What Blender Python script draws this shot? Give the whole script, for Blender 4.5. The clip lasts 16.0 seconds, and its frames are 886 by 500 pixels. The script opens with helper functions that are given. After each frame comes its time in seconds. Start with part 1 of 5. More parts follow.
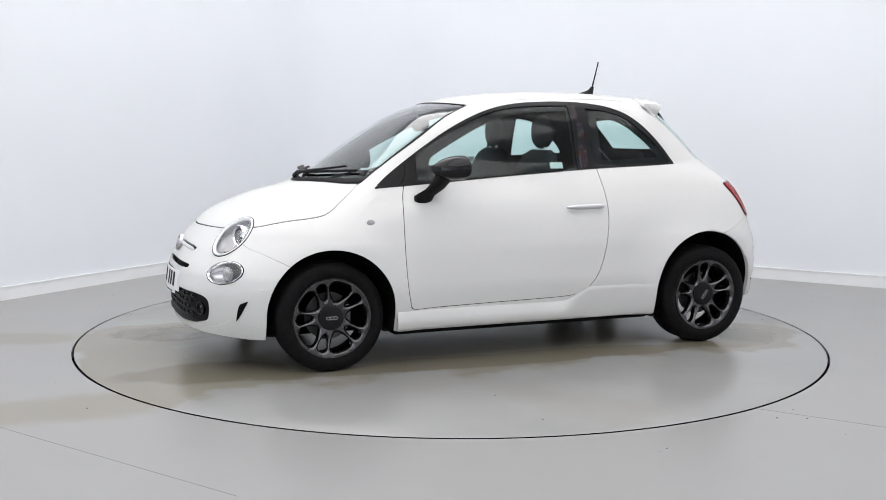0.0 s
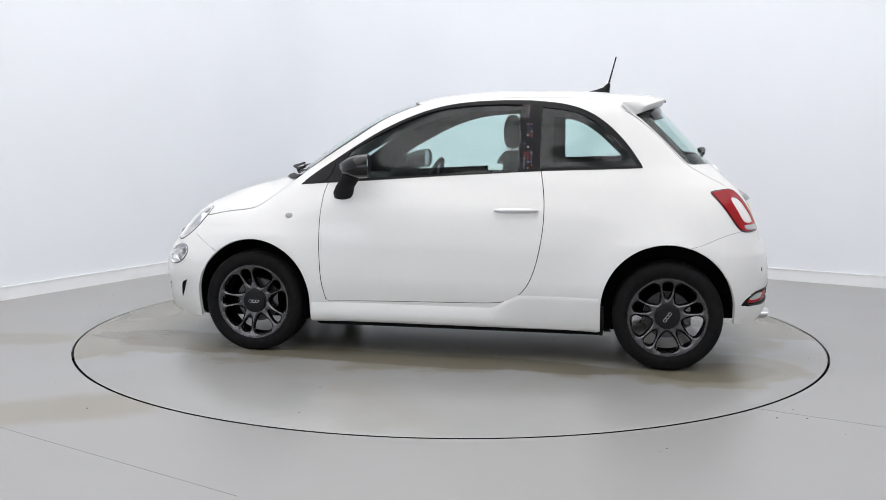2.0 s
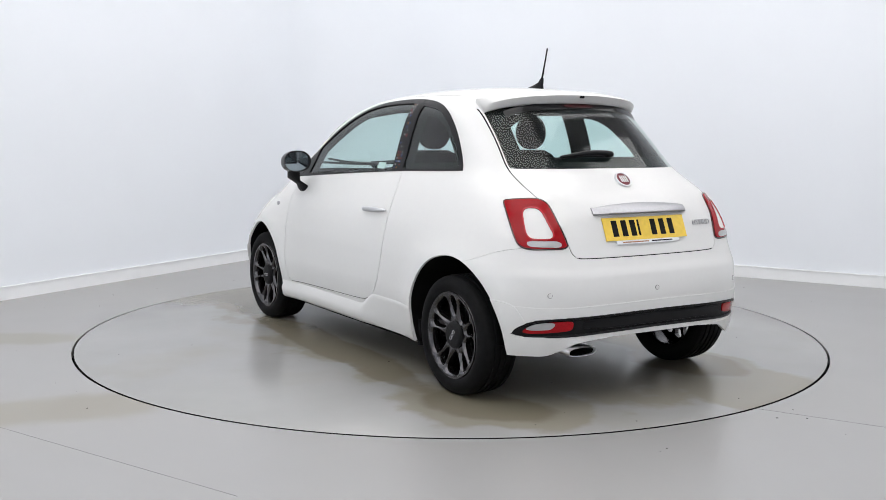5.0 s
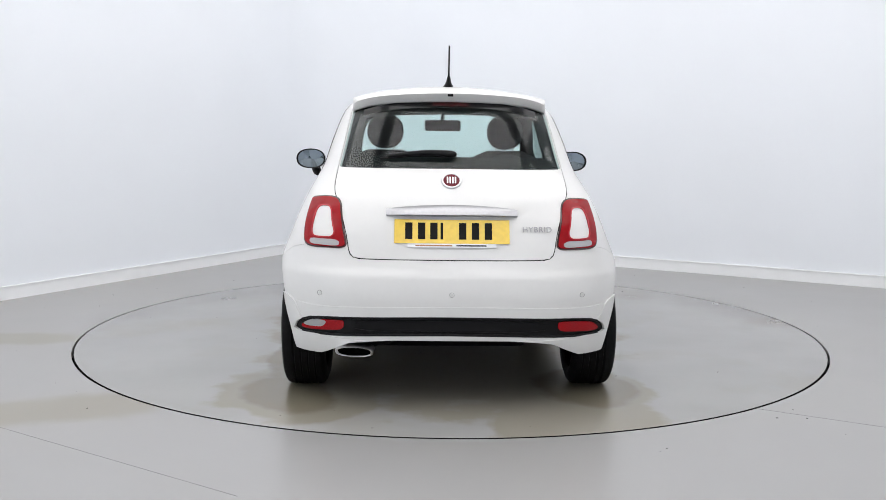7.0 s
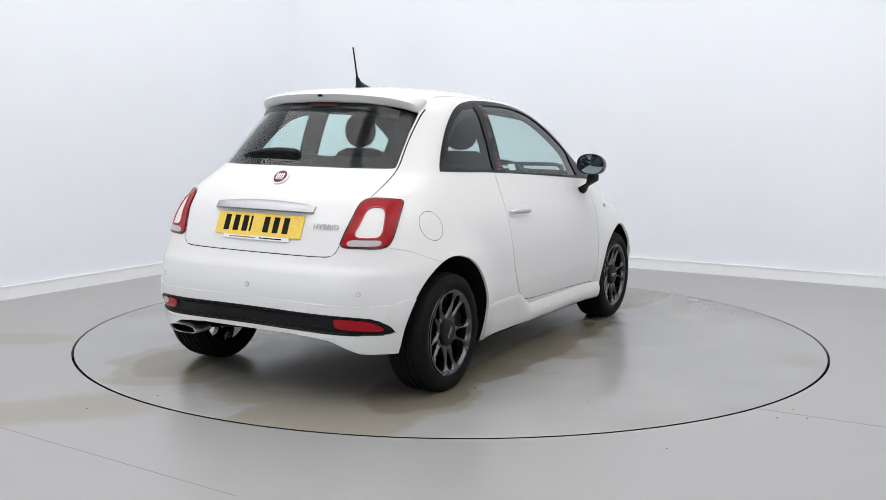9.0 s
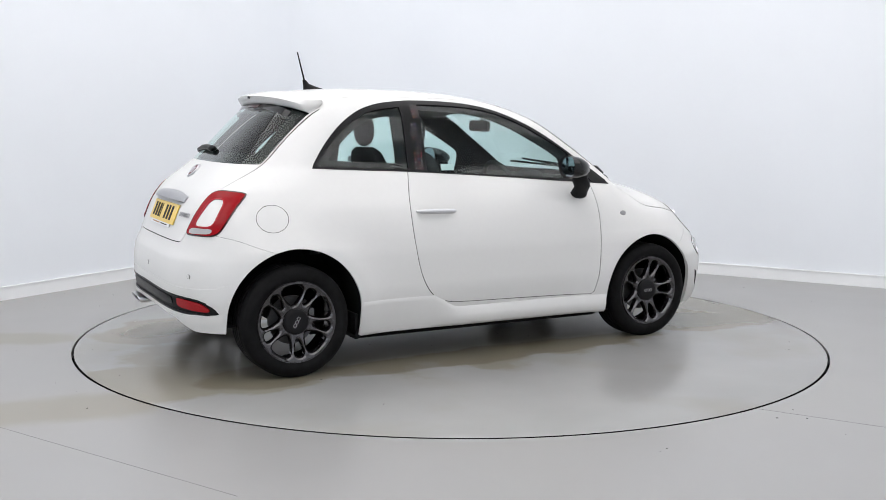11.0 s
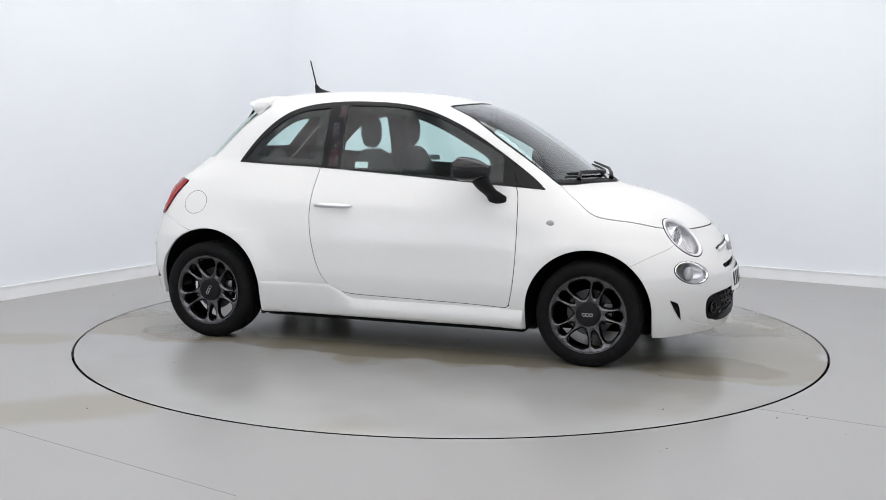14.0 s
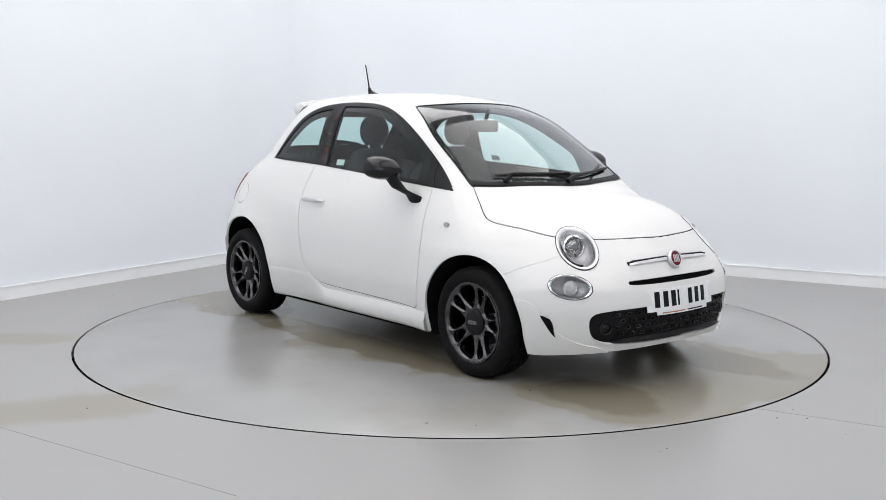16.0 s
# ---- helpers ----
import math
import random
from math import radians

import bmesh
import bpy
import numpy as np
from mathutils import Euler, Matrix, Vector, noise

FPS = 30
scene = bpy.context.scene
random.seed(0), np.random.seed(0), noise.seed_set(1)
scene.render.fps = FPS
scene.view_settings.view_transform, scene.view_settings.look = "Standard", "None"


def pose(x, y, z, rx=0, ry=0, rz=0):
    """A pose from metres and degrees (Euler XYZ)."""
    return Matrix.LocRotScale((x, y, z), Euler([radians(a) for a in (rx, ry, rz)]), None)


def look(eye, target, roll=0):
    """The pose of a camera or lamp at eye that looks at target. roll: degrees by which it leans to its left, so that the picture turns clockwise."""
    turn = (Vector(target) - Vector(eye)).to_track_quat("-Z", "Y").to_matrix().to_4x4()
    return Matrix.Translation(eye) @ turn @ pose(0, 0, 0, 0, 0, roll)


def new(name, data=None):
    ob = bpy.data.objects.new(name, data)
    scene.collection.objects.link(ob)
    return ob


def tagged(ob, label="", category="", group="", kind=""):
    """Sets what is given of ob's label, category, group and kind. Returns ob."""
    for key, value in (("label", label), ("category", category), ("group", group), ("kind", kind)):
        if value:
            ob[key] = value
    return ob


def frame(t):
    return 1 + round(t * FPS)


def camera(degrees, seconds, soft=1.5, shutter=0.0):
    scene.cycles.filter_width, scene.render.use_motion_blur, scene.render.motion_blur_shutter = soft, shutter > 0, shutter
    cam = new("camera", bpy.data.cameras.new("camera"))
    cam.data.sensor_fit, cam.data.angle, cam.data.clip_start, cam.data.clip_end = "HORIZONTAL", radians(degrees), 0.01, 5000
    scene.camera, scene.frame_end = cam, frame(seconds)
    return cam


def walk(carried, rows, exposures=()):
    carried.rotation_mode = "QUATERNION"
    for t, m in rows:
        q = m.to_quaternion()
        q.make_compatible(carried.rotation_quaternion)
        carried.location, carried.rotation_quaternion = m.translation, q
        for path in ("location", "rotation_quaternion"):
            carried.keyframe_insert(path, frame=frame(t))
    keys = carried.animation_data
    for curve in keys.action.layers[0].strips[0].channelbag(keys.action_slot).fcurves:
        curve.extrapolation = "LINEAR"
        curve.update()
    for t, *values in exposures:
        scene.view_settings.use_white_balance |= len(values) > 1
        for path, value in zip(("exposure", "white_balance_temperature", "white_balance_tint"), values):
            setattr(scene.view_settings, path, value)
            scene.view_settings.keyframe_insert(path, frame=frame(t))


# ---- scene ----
from mathutils.bvhtree import BVHTree

# ---- camera: fixed on a tripod, looking slightly down at the turntable ----
EYE = Vector((0.0, -6.309, 1.289))
YAW, PITCH, ROLL = radians(-0.43), radians(7.08), 0.41
AIM = EYE + Vector((math.sin(YAW) * math.cos(PITCH), math.cos(YAW) * math.cos(PITCH), -math.sin(PITCH)))
cam = camera(47.25, 16.0, soft=0.7)
walk(cam, [(0, look(EYE, AIM, ROLL)), (16, look(EYE, AIM, ROLL))], exposures=[(0, 0.04), (16, 0.04)])

# ---- world: a closed room, so the world is only a faint fill ----
world = bpy.data.worlds.new("room_world")
world.use_nodes = True
world.node_tree.nodes["Background"].inputs[0].default_value = (0.8, 0.88, 1.0, 1)
world.node_tree.nodes["Background"].inputs[1].default_value = 0.05
scene.world = world

LAMP_WATTS = 2.08    # strength of the ceiling panels


# ---- materials ----
def mat(name, colour, rough=0.5, metal=0.0, noise_scale=0.0, noise_amount=0.0, bump=0.0, bump_scale=200.0,
        coat=0.0, emit=0.0, spec=0.5, rough_var=0.0, stain=0.0, stain_scale=1.0, stain_colour=None):
    m = bpy.data.materials.new(name)
    m.use_nodes = True
    nt = m.node_tree
    b = nt.nodes["Principled BSDF"]
    b.inputs["Base Color"].default_value = (*colour, 1)
    b.inputs["Roughness"].default_value = rough
    b.inputs["Metallic"].default_value = metal
    b.inputs["Specular IOR Level"].default_value = spec
    b.inputs["Coat Weight"].default_value = coat
    b.inputs["Coat Roughness"].default_value = 0.03
    if emit:
        b.inputs["Emission Color"].default_value = (*colour, 1)
        b.inputs["Emission Strength"].default_value = emit
    tc = nt.nodes.new("ShaderNodeTexCoord")
    last = None
    if noise_amount:
        n = nt.nodes.new("ShaderNodeTexNoise")
        n.inputs["Scale"].default_value = noise_scale
        n.inputs["Detail"].default_value = 6
        nt.links.new(tc.outputs["Object"], n.inputs["Vector"])
        r = nt.nodes.new("ShaderNodeValToRGB")
        lo = [max(0, c * (1 - noise_amount)) for c in colour]
        hi = [min(1, c * (1 + noise_amount)) for c in colour]
        r.color_ramp.elements[0].position, r.color_ramp.elements[1].position = 0.3, 0.7
        r.color_ramp.elements[0].color, r.color_ramp.elements[1].color = (*lo, 1), (*hi, 1)
        nt.links.new(n.outputs["Fac"], r.inputs["Fac"])
        last = r.outputs["Color"]
    if stain:
        n2 = nt.nodes.new("ShaderNodeTexNoise")
        n2.inputs["Scale"].default_value = stain_scale
        n2.inputs["Detail"].default_value = 4
        nt.links.new(tc.outputs["Object"], n2.inputs["Vector"])
        mr = nt.nodes.new("ShaderNodeMapRange")
        mr.inputs["From Min"].default_value, mr.inputs["From Max"].default_value = 0.5, 0.68
        mr.inputs["To Max"].default_value = stain
        nt.links.new(n2.outputs["Fac"], mr.inputs["Value"])
        mx = nt.nodes.new("ShaderNodeMix")
        mx.data_type = "RGBA"
        mx.inputs["B"].default_value = (*(stain_colour or colour), 1)
        if last:
            nt.links.new(last, mx.inputs["A"])
        else:
            mx.inputs["A"].default_value = (*colour, 1)
        nt.links.new(mr.outputs["Result"], mx.inputs["Factor"])
        last = mx.outputs["Result"]
    if last:
        nt.links.new(last, b.inputs["Base Color"])
    if rough_var:
        n3 = nt.nodes.new("ShaderNodeTexNoise")
        n3.inputs["Scale"].default_value = 2.3
        n3.inputs["Detail"].default_value = 5
        nt.links.new(tc.outputs["Object"], n3.inputs["Vector"])
        m3 = nt.nodes.new("ShaderNodeMapRange")
        m3.inputs["To Min"].default_value, m3.inputs["To Max"].default_value = rough - rough_var, rough + rough_var
        nt.links.new(n3.outputs["Fac"], m3.inputs["Value"])
        nt.links.new(m3.outputs["Result"], b.inputs["Roughness"])
    if bump:
        nb = nt.nodes.new("ShaderNodeTexNoise")
        nb.inputs["Scale"].default_value = bump_scale
        nb.inputs["Detail"].default_value = 3
        nt.links.new(tc.outputs["Object"], nb.inputs["Vector"])
        bp = nt.nodes.new("ShaderNodeBump")
        bp.inputs["Strength"].default_value = bump
        bp.inputs["Distance"].default_value = 0.002
        nt.links.new(nb.outputs["Fac"], bp.inputs["Height"])
        nt.links.new(bp.outputs["Normal"], b.inputs["Normal"])
    return m


def glass_mat(name, tint, clear, rough=0.02, power=4.6):
    """Thin tinted pane: part clear, part tinted, with a real glossy surface."""
    m = bpy.data.materials.new(name)
    m.use_nodes = True
    nt = m.node_tree
    nt.nodes.remove(nt.nodes["Principled BSDF"])
    out = nt.nodes["Material Output"]
    tr = nt.nodes.new("ShaderNodeBsdfTransparent")
    tr.inputs[0].default_value = (*[c * clear for c in tint], 1)
    gl = nt.nodes.new("ShaderNodeBsdfGlossy")
    gl.inputs["Roughness"].default_value = rough
    gl.inputs[0].default_value = (1, 1, 1, 1)
    lw = nt.nodes.new("ShaderNodeLayerWeight")
    lw.inputs[0].default_value = 0.5
    pw = nt.nodes.new("ShaderNodeMath")
    pw.operation = "POWER"
    pw.inputs[1].default_value = power
    fr = nt.nodes.new("ShaderNodeMapRange")
    fr.inputs["To Min"].default_value, fr.inputs["To Max"].default_value = 0.028, 1.0
    nt.links.new(lw.outputs["Facing"], pw.inputs[0])
    nt.links.new(pw.outputs[0], fr.inputs["Value"])
    mx = nt.nodes.new("ShaderNodeMixShader")
    nt.links.new(fr.outputs["Result"], mx.inputs[0])
    nt.links.new(tr.outputs[0], mx.inputs[1])
    nt.links.new(gl.outputs[0], mx.inputs[2])
    nt.links.new(mx.outputs[0], out.inputs[0])
    return m


M_WALL = mat("wall_paint", (0.808, 0.834, 0.872), 0.7, noise_scale=1.2, noise_amount=0.012, bump=0.05, bump_scale=60)
M_SKIRT = mat("skirting_gloss", (0.86, 0.87, 0.88), 0.4, noise_scale=3, noise_amount=0.02)
M_CEIL = mat("ceiling_paint", (0.78, 0.78, 0.78), 0.8, noise_scale=2, noise_amount=0.03)
def stain_shade_shapes(m, shapes, colour, strength, edge=0.35):
    """Patches for stains and for painted shade, of given places and sizes, broken up by noise, mixed over a material's
    colour.
    """
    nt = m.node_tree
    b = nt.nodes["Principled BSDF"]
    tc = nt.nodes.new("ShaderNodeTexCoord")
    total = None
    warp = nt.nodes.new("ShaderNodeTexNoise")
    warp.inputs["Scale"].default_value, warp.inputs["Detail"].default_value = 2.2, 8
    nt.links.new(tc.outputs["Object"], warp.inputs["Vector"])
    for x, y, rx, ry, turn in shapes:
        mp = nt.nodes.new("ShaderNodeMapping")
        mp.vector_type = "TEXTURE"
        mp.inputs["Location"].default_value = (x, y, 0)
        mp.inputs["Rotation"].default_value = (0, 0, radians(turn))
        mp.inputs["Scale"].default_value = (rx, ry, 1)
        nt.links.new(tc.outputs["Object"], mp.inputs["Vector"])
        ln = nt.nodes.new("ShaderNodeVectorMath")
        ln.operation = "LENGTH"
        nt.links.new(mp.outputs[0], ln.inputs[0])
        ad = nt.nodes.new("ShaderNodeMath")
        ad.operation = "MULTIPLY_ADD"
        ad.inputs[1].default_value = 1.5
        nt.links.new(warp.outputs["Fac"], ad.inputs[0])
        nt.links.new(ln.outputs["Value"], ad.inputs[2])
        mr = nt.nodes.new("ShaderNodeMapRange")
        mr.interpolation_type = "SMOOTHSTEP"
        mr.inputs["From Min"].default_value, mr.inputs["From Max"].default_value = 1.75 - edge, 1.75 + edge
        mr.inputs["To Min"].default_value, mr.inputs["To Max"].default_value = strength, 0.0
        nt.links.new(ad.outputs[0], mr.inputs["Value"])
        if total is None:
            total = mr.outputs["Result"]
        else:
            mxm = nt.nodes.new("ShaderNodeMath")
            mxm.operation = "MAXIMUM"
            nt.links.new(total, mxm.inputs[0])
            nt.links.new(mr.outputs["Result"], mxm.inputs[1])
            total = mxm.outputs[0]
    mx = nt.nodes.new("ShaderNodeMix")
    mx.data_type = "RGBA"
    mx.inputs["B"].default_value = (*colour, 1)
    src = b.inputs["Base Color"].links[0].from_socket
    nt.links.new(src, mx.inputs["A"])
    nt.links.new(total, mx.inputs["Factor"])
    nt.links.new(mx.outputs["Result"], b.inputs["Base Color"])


M_FLOOR = mat("floor_resin", (0.291, 0.288, 0.284), 0.30, noise_scale=0.7, noise_amount=0.025, bump=0.02, bump_scale=120,
              rough_var=0.03, stain=0.25, stain_scale=0.35, stain_colour=(0.262, 0.252, 0.23))
M_TABLE = mat("turntable_resin", (0.272, 0.27, 0.266), 0.24, noise_scale=1.6, noise_amount=0.05, bump=0.05, bump_scale=120,
              rough_var=0.07, stain=0.7, stain_scale=0.9, stain_colour=(0.24, 0.226, 0.195))
stain_shade_shapes(M_FLOOR, [(-2.75, -0.42, 0.60, 0.16, 4), (-1.80, -1.90, 0.62, 0.20, 20)], (0.225, 0.205, 0.155), 0.75)
# brown film and the shade under the car, both put into the colour
stain_shade_shapes(M_TABLE, [(0.0, 0.1, 2.0, 0.98, 0), (1.62, 0.55, 0.62, 0.48, 0), (1.68, -0.42, 0.60, 0.42, 0), (-1.5, 0.74, 0.55, 0.42, 10), (-1.45, -0.5, 0.6, 0.45, 0), (2.0, 0.5, 0.3, 1.1, -10), (-2.0, -0.5, 0.35, 0.4, 0)], (0.205, 0.186, 0.142), 0.75, edge=0.10)
# darker brown marks by the wheels and along the sills, contact shade painted in
stain_shade_shapes(M_TABLE, [(0.0, 0.86, 1.5, 0.14, -2), (-0.1, -0.70, 1.4, 0.16, 2), (1.65, -0.45, 0.36, 0.24, -15), (-1.5, 0.82, 0.34, 0.22, 12), (1.6, 0.62, 0.4, 0.24, 0), (-1.45, -0.62, 0.34, 0.24, 0)], (0.135, 0.118, 0.08), 0.65, edge=0.14)
M_GAP = mat("rubber_gap", (0.004, 0.004, 0.004), 0.9, spec=0.05, bump=0.3)
M_JOINT = mat("joint_filler", (0.235, 0.235, 0.23), 0.5)
M_PANEL = mat("lamp_diffuser", (1.0, 0.985, 0.985), 0.5, emit=LAMP_WATTS)
M_LFRAME = mat("lamp_frame_paint", (0.75, 0.75, 0.75), 0.5)
M_PAINT = mat("white_car_paint", (0.675, 0.672, 0.662), 0.55, coat=0.55, spec=0.15, noise_scale=40, noise_amount=0.006)
M_BLACK = mat("gloss_black_plastic", (0.006, 0.006, 0.007), 0.10, coat=0.0, spec=0.32)
M_TRIM = mat("satin_black_trim", (0.007, 0.007, 0.008), 0.35, spec=0.15, bump=0.15, bump_scale=500)
M_ROUGH = mat("grained_black_plastic", (0.009, 0.009, 0.010), 0.55, spec=0.16, bump=0.4, bump_scale=700)
M_TYRE = mat("tyre_rubber", (0.0065, 0.0065, 0.007), 0.7, spec=0.1, bump=0.3, bump_scale=400, noise_scale=30, noise_amount=0.25)
M_RIM = mat("graphite_alloy", (0.095, 0.092, 0.097), 0.16, metal=0.95, noise_scale=60, noise_amount=0.08)
M_CHROME = mat("chrome", (0.82, 0.83, 0.85), 0.08, metal=1.0)
M_SATIN = mat("satin_silver", (0.62, 0.62, 0.64), 0.28, metal=0.9)
M_DARK = mat("underbody_black", (0.006, 0.006, 0.006), 0.85, spec=0.1, bump=0.5, bump_scale=80)
M_SEAM = mat("panel_gap_black", (0.004, 0.004, 0.004), 0.9, spec=0.05)


# ---- helpers of this file ----
def link_mesh(name, bm, material, parent=None, label="", smooth=None):
    me = bpy.data.meshes.new(name)
    bm.normal_update()
    bm.to_mesh(me)
    bm.free()
    me.materials.append(material)
    if smooth is not None:
        me.shade_smooth()
        me.set_sharp_from_angle(angle=radians(smooth))
    ob = new(name, me)
    if parent:
        ob.parent = parent
    if label:
        ob["label"] = label
    return ob


def part(name, bm, material, parent, label="", smooth=38):
    return link_mesh(name, bm, material, parent, label, smooth)


def box(bm, x0, x1, y0, y1, z0, z1, bevel=0.0, m=None):
    r = bmesh.ops.create_cube(bm, size=1)
    vs = r["verts"]
    for v in vs:
        v.co = Vector(((x0 + x1) / 2 + v.co.x * (x1 - x0), (y0 + y1) / 2 + v.co.y * (y1 - y0), (z0 + z1) / 2 + v.co.z * (z1 - z0)))
    if bevel:
        es = list({e for v in vs for e in v.link_edges})
        out = bmesh.ops.bevel(bm, geom=es, offset=bevel, segments=2, affect="EDGES", profile=0.5)
        vs = list({v for f in out["faces"] for v in f.verts} | {v for v in vs if v.is_valid})
    if m is not None:
        for v in vs:
            v.co = m @ v.co
    return vs


# ---- room ----
ROOM = radians(30)               # the room stands turned by 30 degrees to the camera's line
RA, RB = 3.26, 3.31              # the two visible walls' distances from the turntable's centre
BACK_A, BACK_B, CEIL_Z = -6.0, -7.6, 4.2
COVE = 0.9                       # radius of the rounded corner
DIR_A = Vector((-math.cos(ROOM), math.sin(ROOM), 0))
DIR_B = Vector((math.sin(ROOM), math.cos(ROOM), 0))


def ab(a, b, z):
    return DIR_A * a + DIR_B * b + Vector((0, 0, z))


def wall_strip(name, off, z0, z1, thick, material, label=""):
    """The two walls and their rounded corner as one sheet with thickness, off metres inside the plane of the wall."""
    bm = bmesh.new()
    path = [(RA - off, BACK_B)]
    n = 24
    for i in range(n + 1):
        t = radians(90) * i / n
        path.append((RA - COVE + (COVE - off) * math.cos(t), RB - COVE + (COVE - off) * math.sin(t)))
    path.append((BACK_A, RB - off))
    out = [(RA - off + thick, BACK_B)]
    for i in range(n + 1):
        t = radians(90) * i / n
        r = COVE - off + thick
        out.append((RA - COVE + r * math.cos(t), RB - COVE + r * math.sin(t)))
    out.append((BACK_A, RB - off + thick))
    rings = []
    for (a, b), (c, d) in zip(path, out):
        rings.append([bm.verts.new(ab(a, b, z0)), bm.verts.new(ab(a, b, z1)), bm.verts.new(ab(c, d, z1)), bm.verts.new(ab(c, d, z0))])
    for r0, r1 in zip(rings, rings[1:]):
        for k in range(4):
            bm.faces.new((r0[k], r0[(k + 1) % 4], r1[(k + 1) % 4], r1[k]))
    bm.faces.new(rings[0])
    bm.faces.new(rings[-1][::-1])
    bmesh.ops.recalc_face_normals(bm, faces=bm.faces)
    ob = link_mesh(name, bm, material, smooth=40)
    return tagged(ob, label, name.split("_")[0], kind="structure")


wall_strip("wall_cove", 0.0, 0.0, CEIL_Z, 0.12, M_WALL, "plain white painted studio wall with a rounded corner")
wall_strip("baseboard", 0.016, 0.0, 0.092, 0.014, M_SKIRT, "white painted skirting board along the wall")
wall_strip("baseboard_bead", 0.021, 0.092, 0.101, 0.018, M_SKIRT, "thin bright rounded edge on the skirting board")


def slab(name, a0, a1, b0, b1, z0, z1, material, label, category):
    bm = bmesh.new()
    lo = [bm.verts.new(ab(a, b, z0)) for a, b in ((a0, b0), (a1, b0), (a1, b1), (a0, b1))]
    hi = [bm.verts.new(ab(a, b, z1)) for a, b in ((a0, b0), (a1, b0), (a1, b1), (a0, b1))]
    bm.faces.new(lo)
    bm.faces.new(hi)
    for k in range(4):
        bm.faces.new((lo[k], lo[(k + 1) % 4], hi[(k + 1) % 4], hi[k]))
    bmesh.ops.recalc_face_normals(bm, faces=bm.faces)
    return tagged(link_mesh(name, bm, material), label, category, kind="structure")


slab("wall_behind", BACK_A - 0.12, RA + 0.12, BACK_B - 0.12, BACK_B, 0, CEIL_Z, M_WALL, "plain white painted wall behind the camera", "wall")
slab("wall_beside", BACK_A - 0.12, BACK_A, BACK_B, RB + 0.12, 0, CEIL_Z, M_WALL, "plain white painted wall closing the studio", "wall")
slab("ceiling", BACK_A - 0.12, RA + 0.12, BACK_B - 0.12, RB + 0.12, CEIL_Z, CEIL_Z + 0.1, M_CEIL, "plain pale ceiling with light panels", "ceiling")

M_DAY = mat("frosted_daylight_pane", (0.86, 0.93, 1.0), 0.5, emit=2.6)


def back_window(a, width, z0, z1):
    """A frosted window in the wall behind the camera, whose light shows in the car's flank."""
    bm = bmesh.new()
    for a0, a1, c0, c1 in ((-width / 2, width / 2, z0, z0 + 0.06), (-width / 2, width / 2, z1 - 0.06, z1), (-width / 2, -width / 2 + 0.06, z0 + 0.06, z1 - 0.06),
                           (width / 2 - 0.06, width / 2, z0 + 0.06, z1 - 0.06), (-0.03, 0.03, z0 + 0.06, z1 - 0.06)):
        box(bm, a0, a1, 0.0, 0.05, c0, c1)
    root = link_mesh("window_1", bm, M_LFRAME)
    for a0, a1 in ((-width / 2 + 0.061, -0.031), (0.031, width / 2 - 0.061)):
        bm = bmesh.new()
        box(bm, a0, a1, 0.012, 0.03, z0 + 0.061, z1 - 0.061)
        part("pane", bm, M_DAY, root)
    root.matrix_basis = Matrix.Translation(ab(a, BACK_B, 0)) @ Matrix((DIR_A, DIR_B, Vector((0, 0, 1)))).transposed().to_4x4()
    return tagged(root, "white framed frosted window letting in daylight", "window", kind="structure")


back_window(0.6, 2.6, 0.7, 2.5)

# floor with a round opening for the turntable
TABLE_R, GAP = 2.241, 0.0115
bm = bmesh.new()
n = 180
inner = [bm.verts.new(((TABLE_R + GAP) * math.cos(2 * math.pi * i / n), (TABLE_R + GAP) * math.sin(2 * math.pi * i / n) - 0.007, 0)) for i in range(n)]
deep = [bm.verts.new((v.co.x, v.co.y, -0.05)) for v in inner]
outer = []
for i in range(n):
    d = Vector((math.cos(2 * math.pi * i / n), math.sin(2 * math.pi * i / n), 0))
    da, db = d.dot(DIR_A), d.dot(DIR_B)
    s = min((RA + 0.1) / da if da > 0 else 1e9, (BACK_A - 0.1) / da if da < 0 else 1e9, (RB + 0.1) / db if db > 0 else 1e9, (BACK_B - 0.1) / db if db < 0 else 1e9)
    outer.append(bm.verts.new(d * s))
for i in range(n):
    j = (i + 1) % n
    bm.faces.new((inner[i], inner[j], outer[j], outer[i]))
    bm.faces.new((inner[j], inner[i], deep[i], deep[j]))
bmesh.ops.recalc_face_normals(bm, faces=bm.faces)
for f in bm.faces:
    if abs(f.normal.z) > 0.9 and f.normal.z < 0:
        f.normal_flip()
tagged(link_mesh("floor", bm, M_FLOOR), "pale grey resin studio floor with faint brown stains", "floor", kind="structure")

bm = bmesh.new()
bmesh.ops.create_circle(bm, cap_ends=True, segments=n, radius=2.6, matrix=Matrix.Translation((0, 0, -0.05)))
tagged(link_mesh("pit", bm, M_GAP), "dark pit under the turntable's rim", "pit", kind="structure")


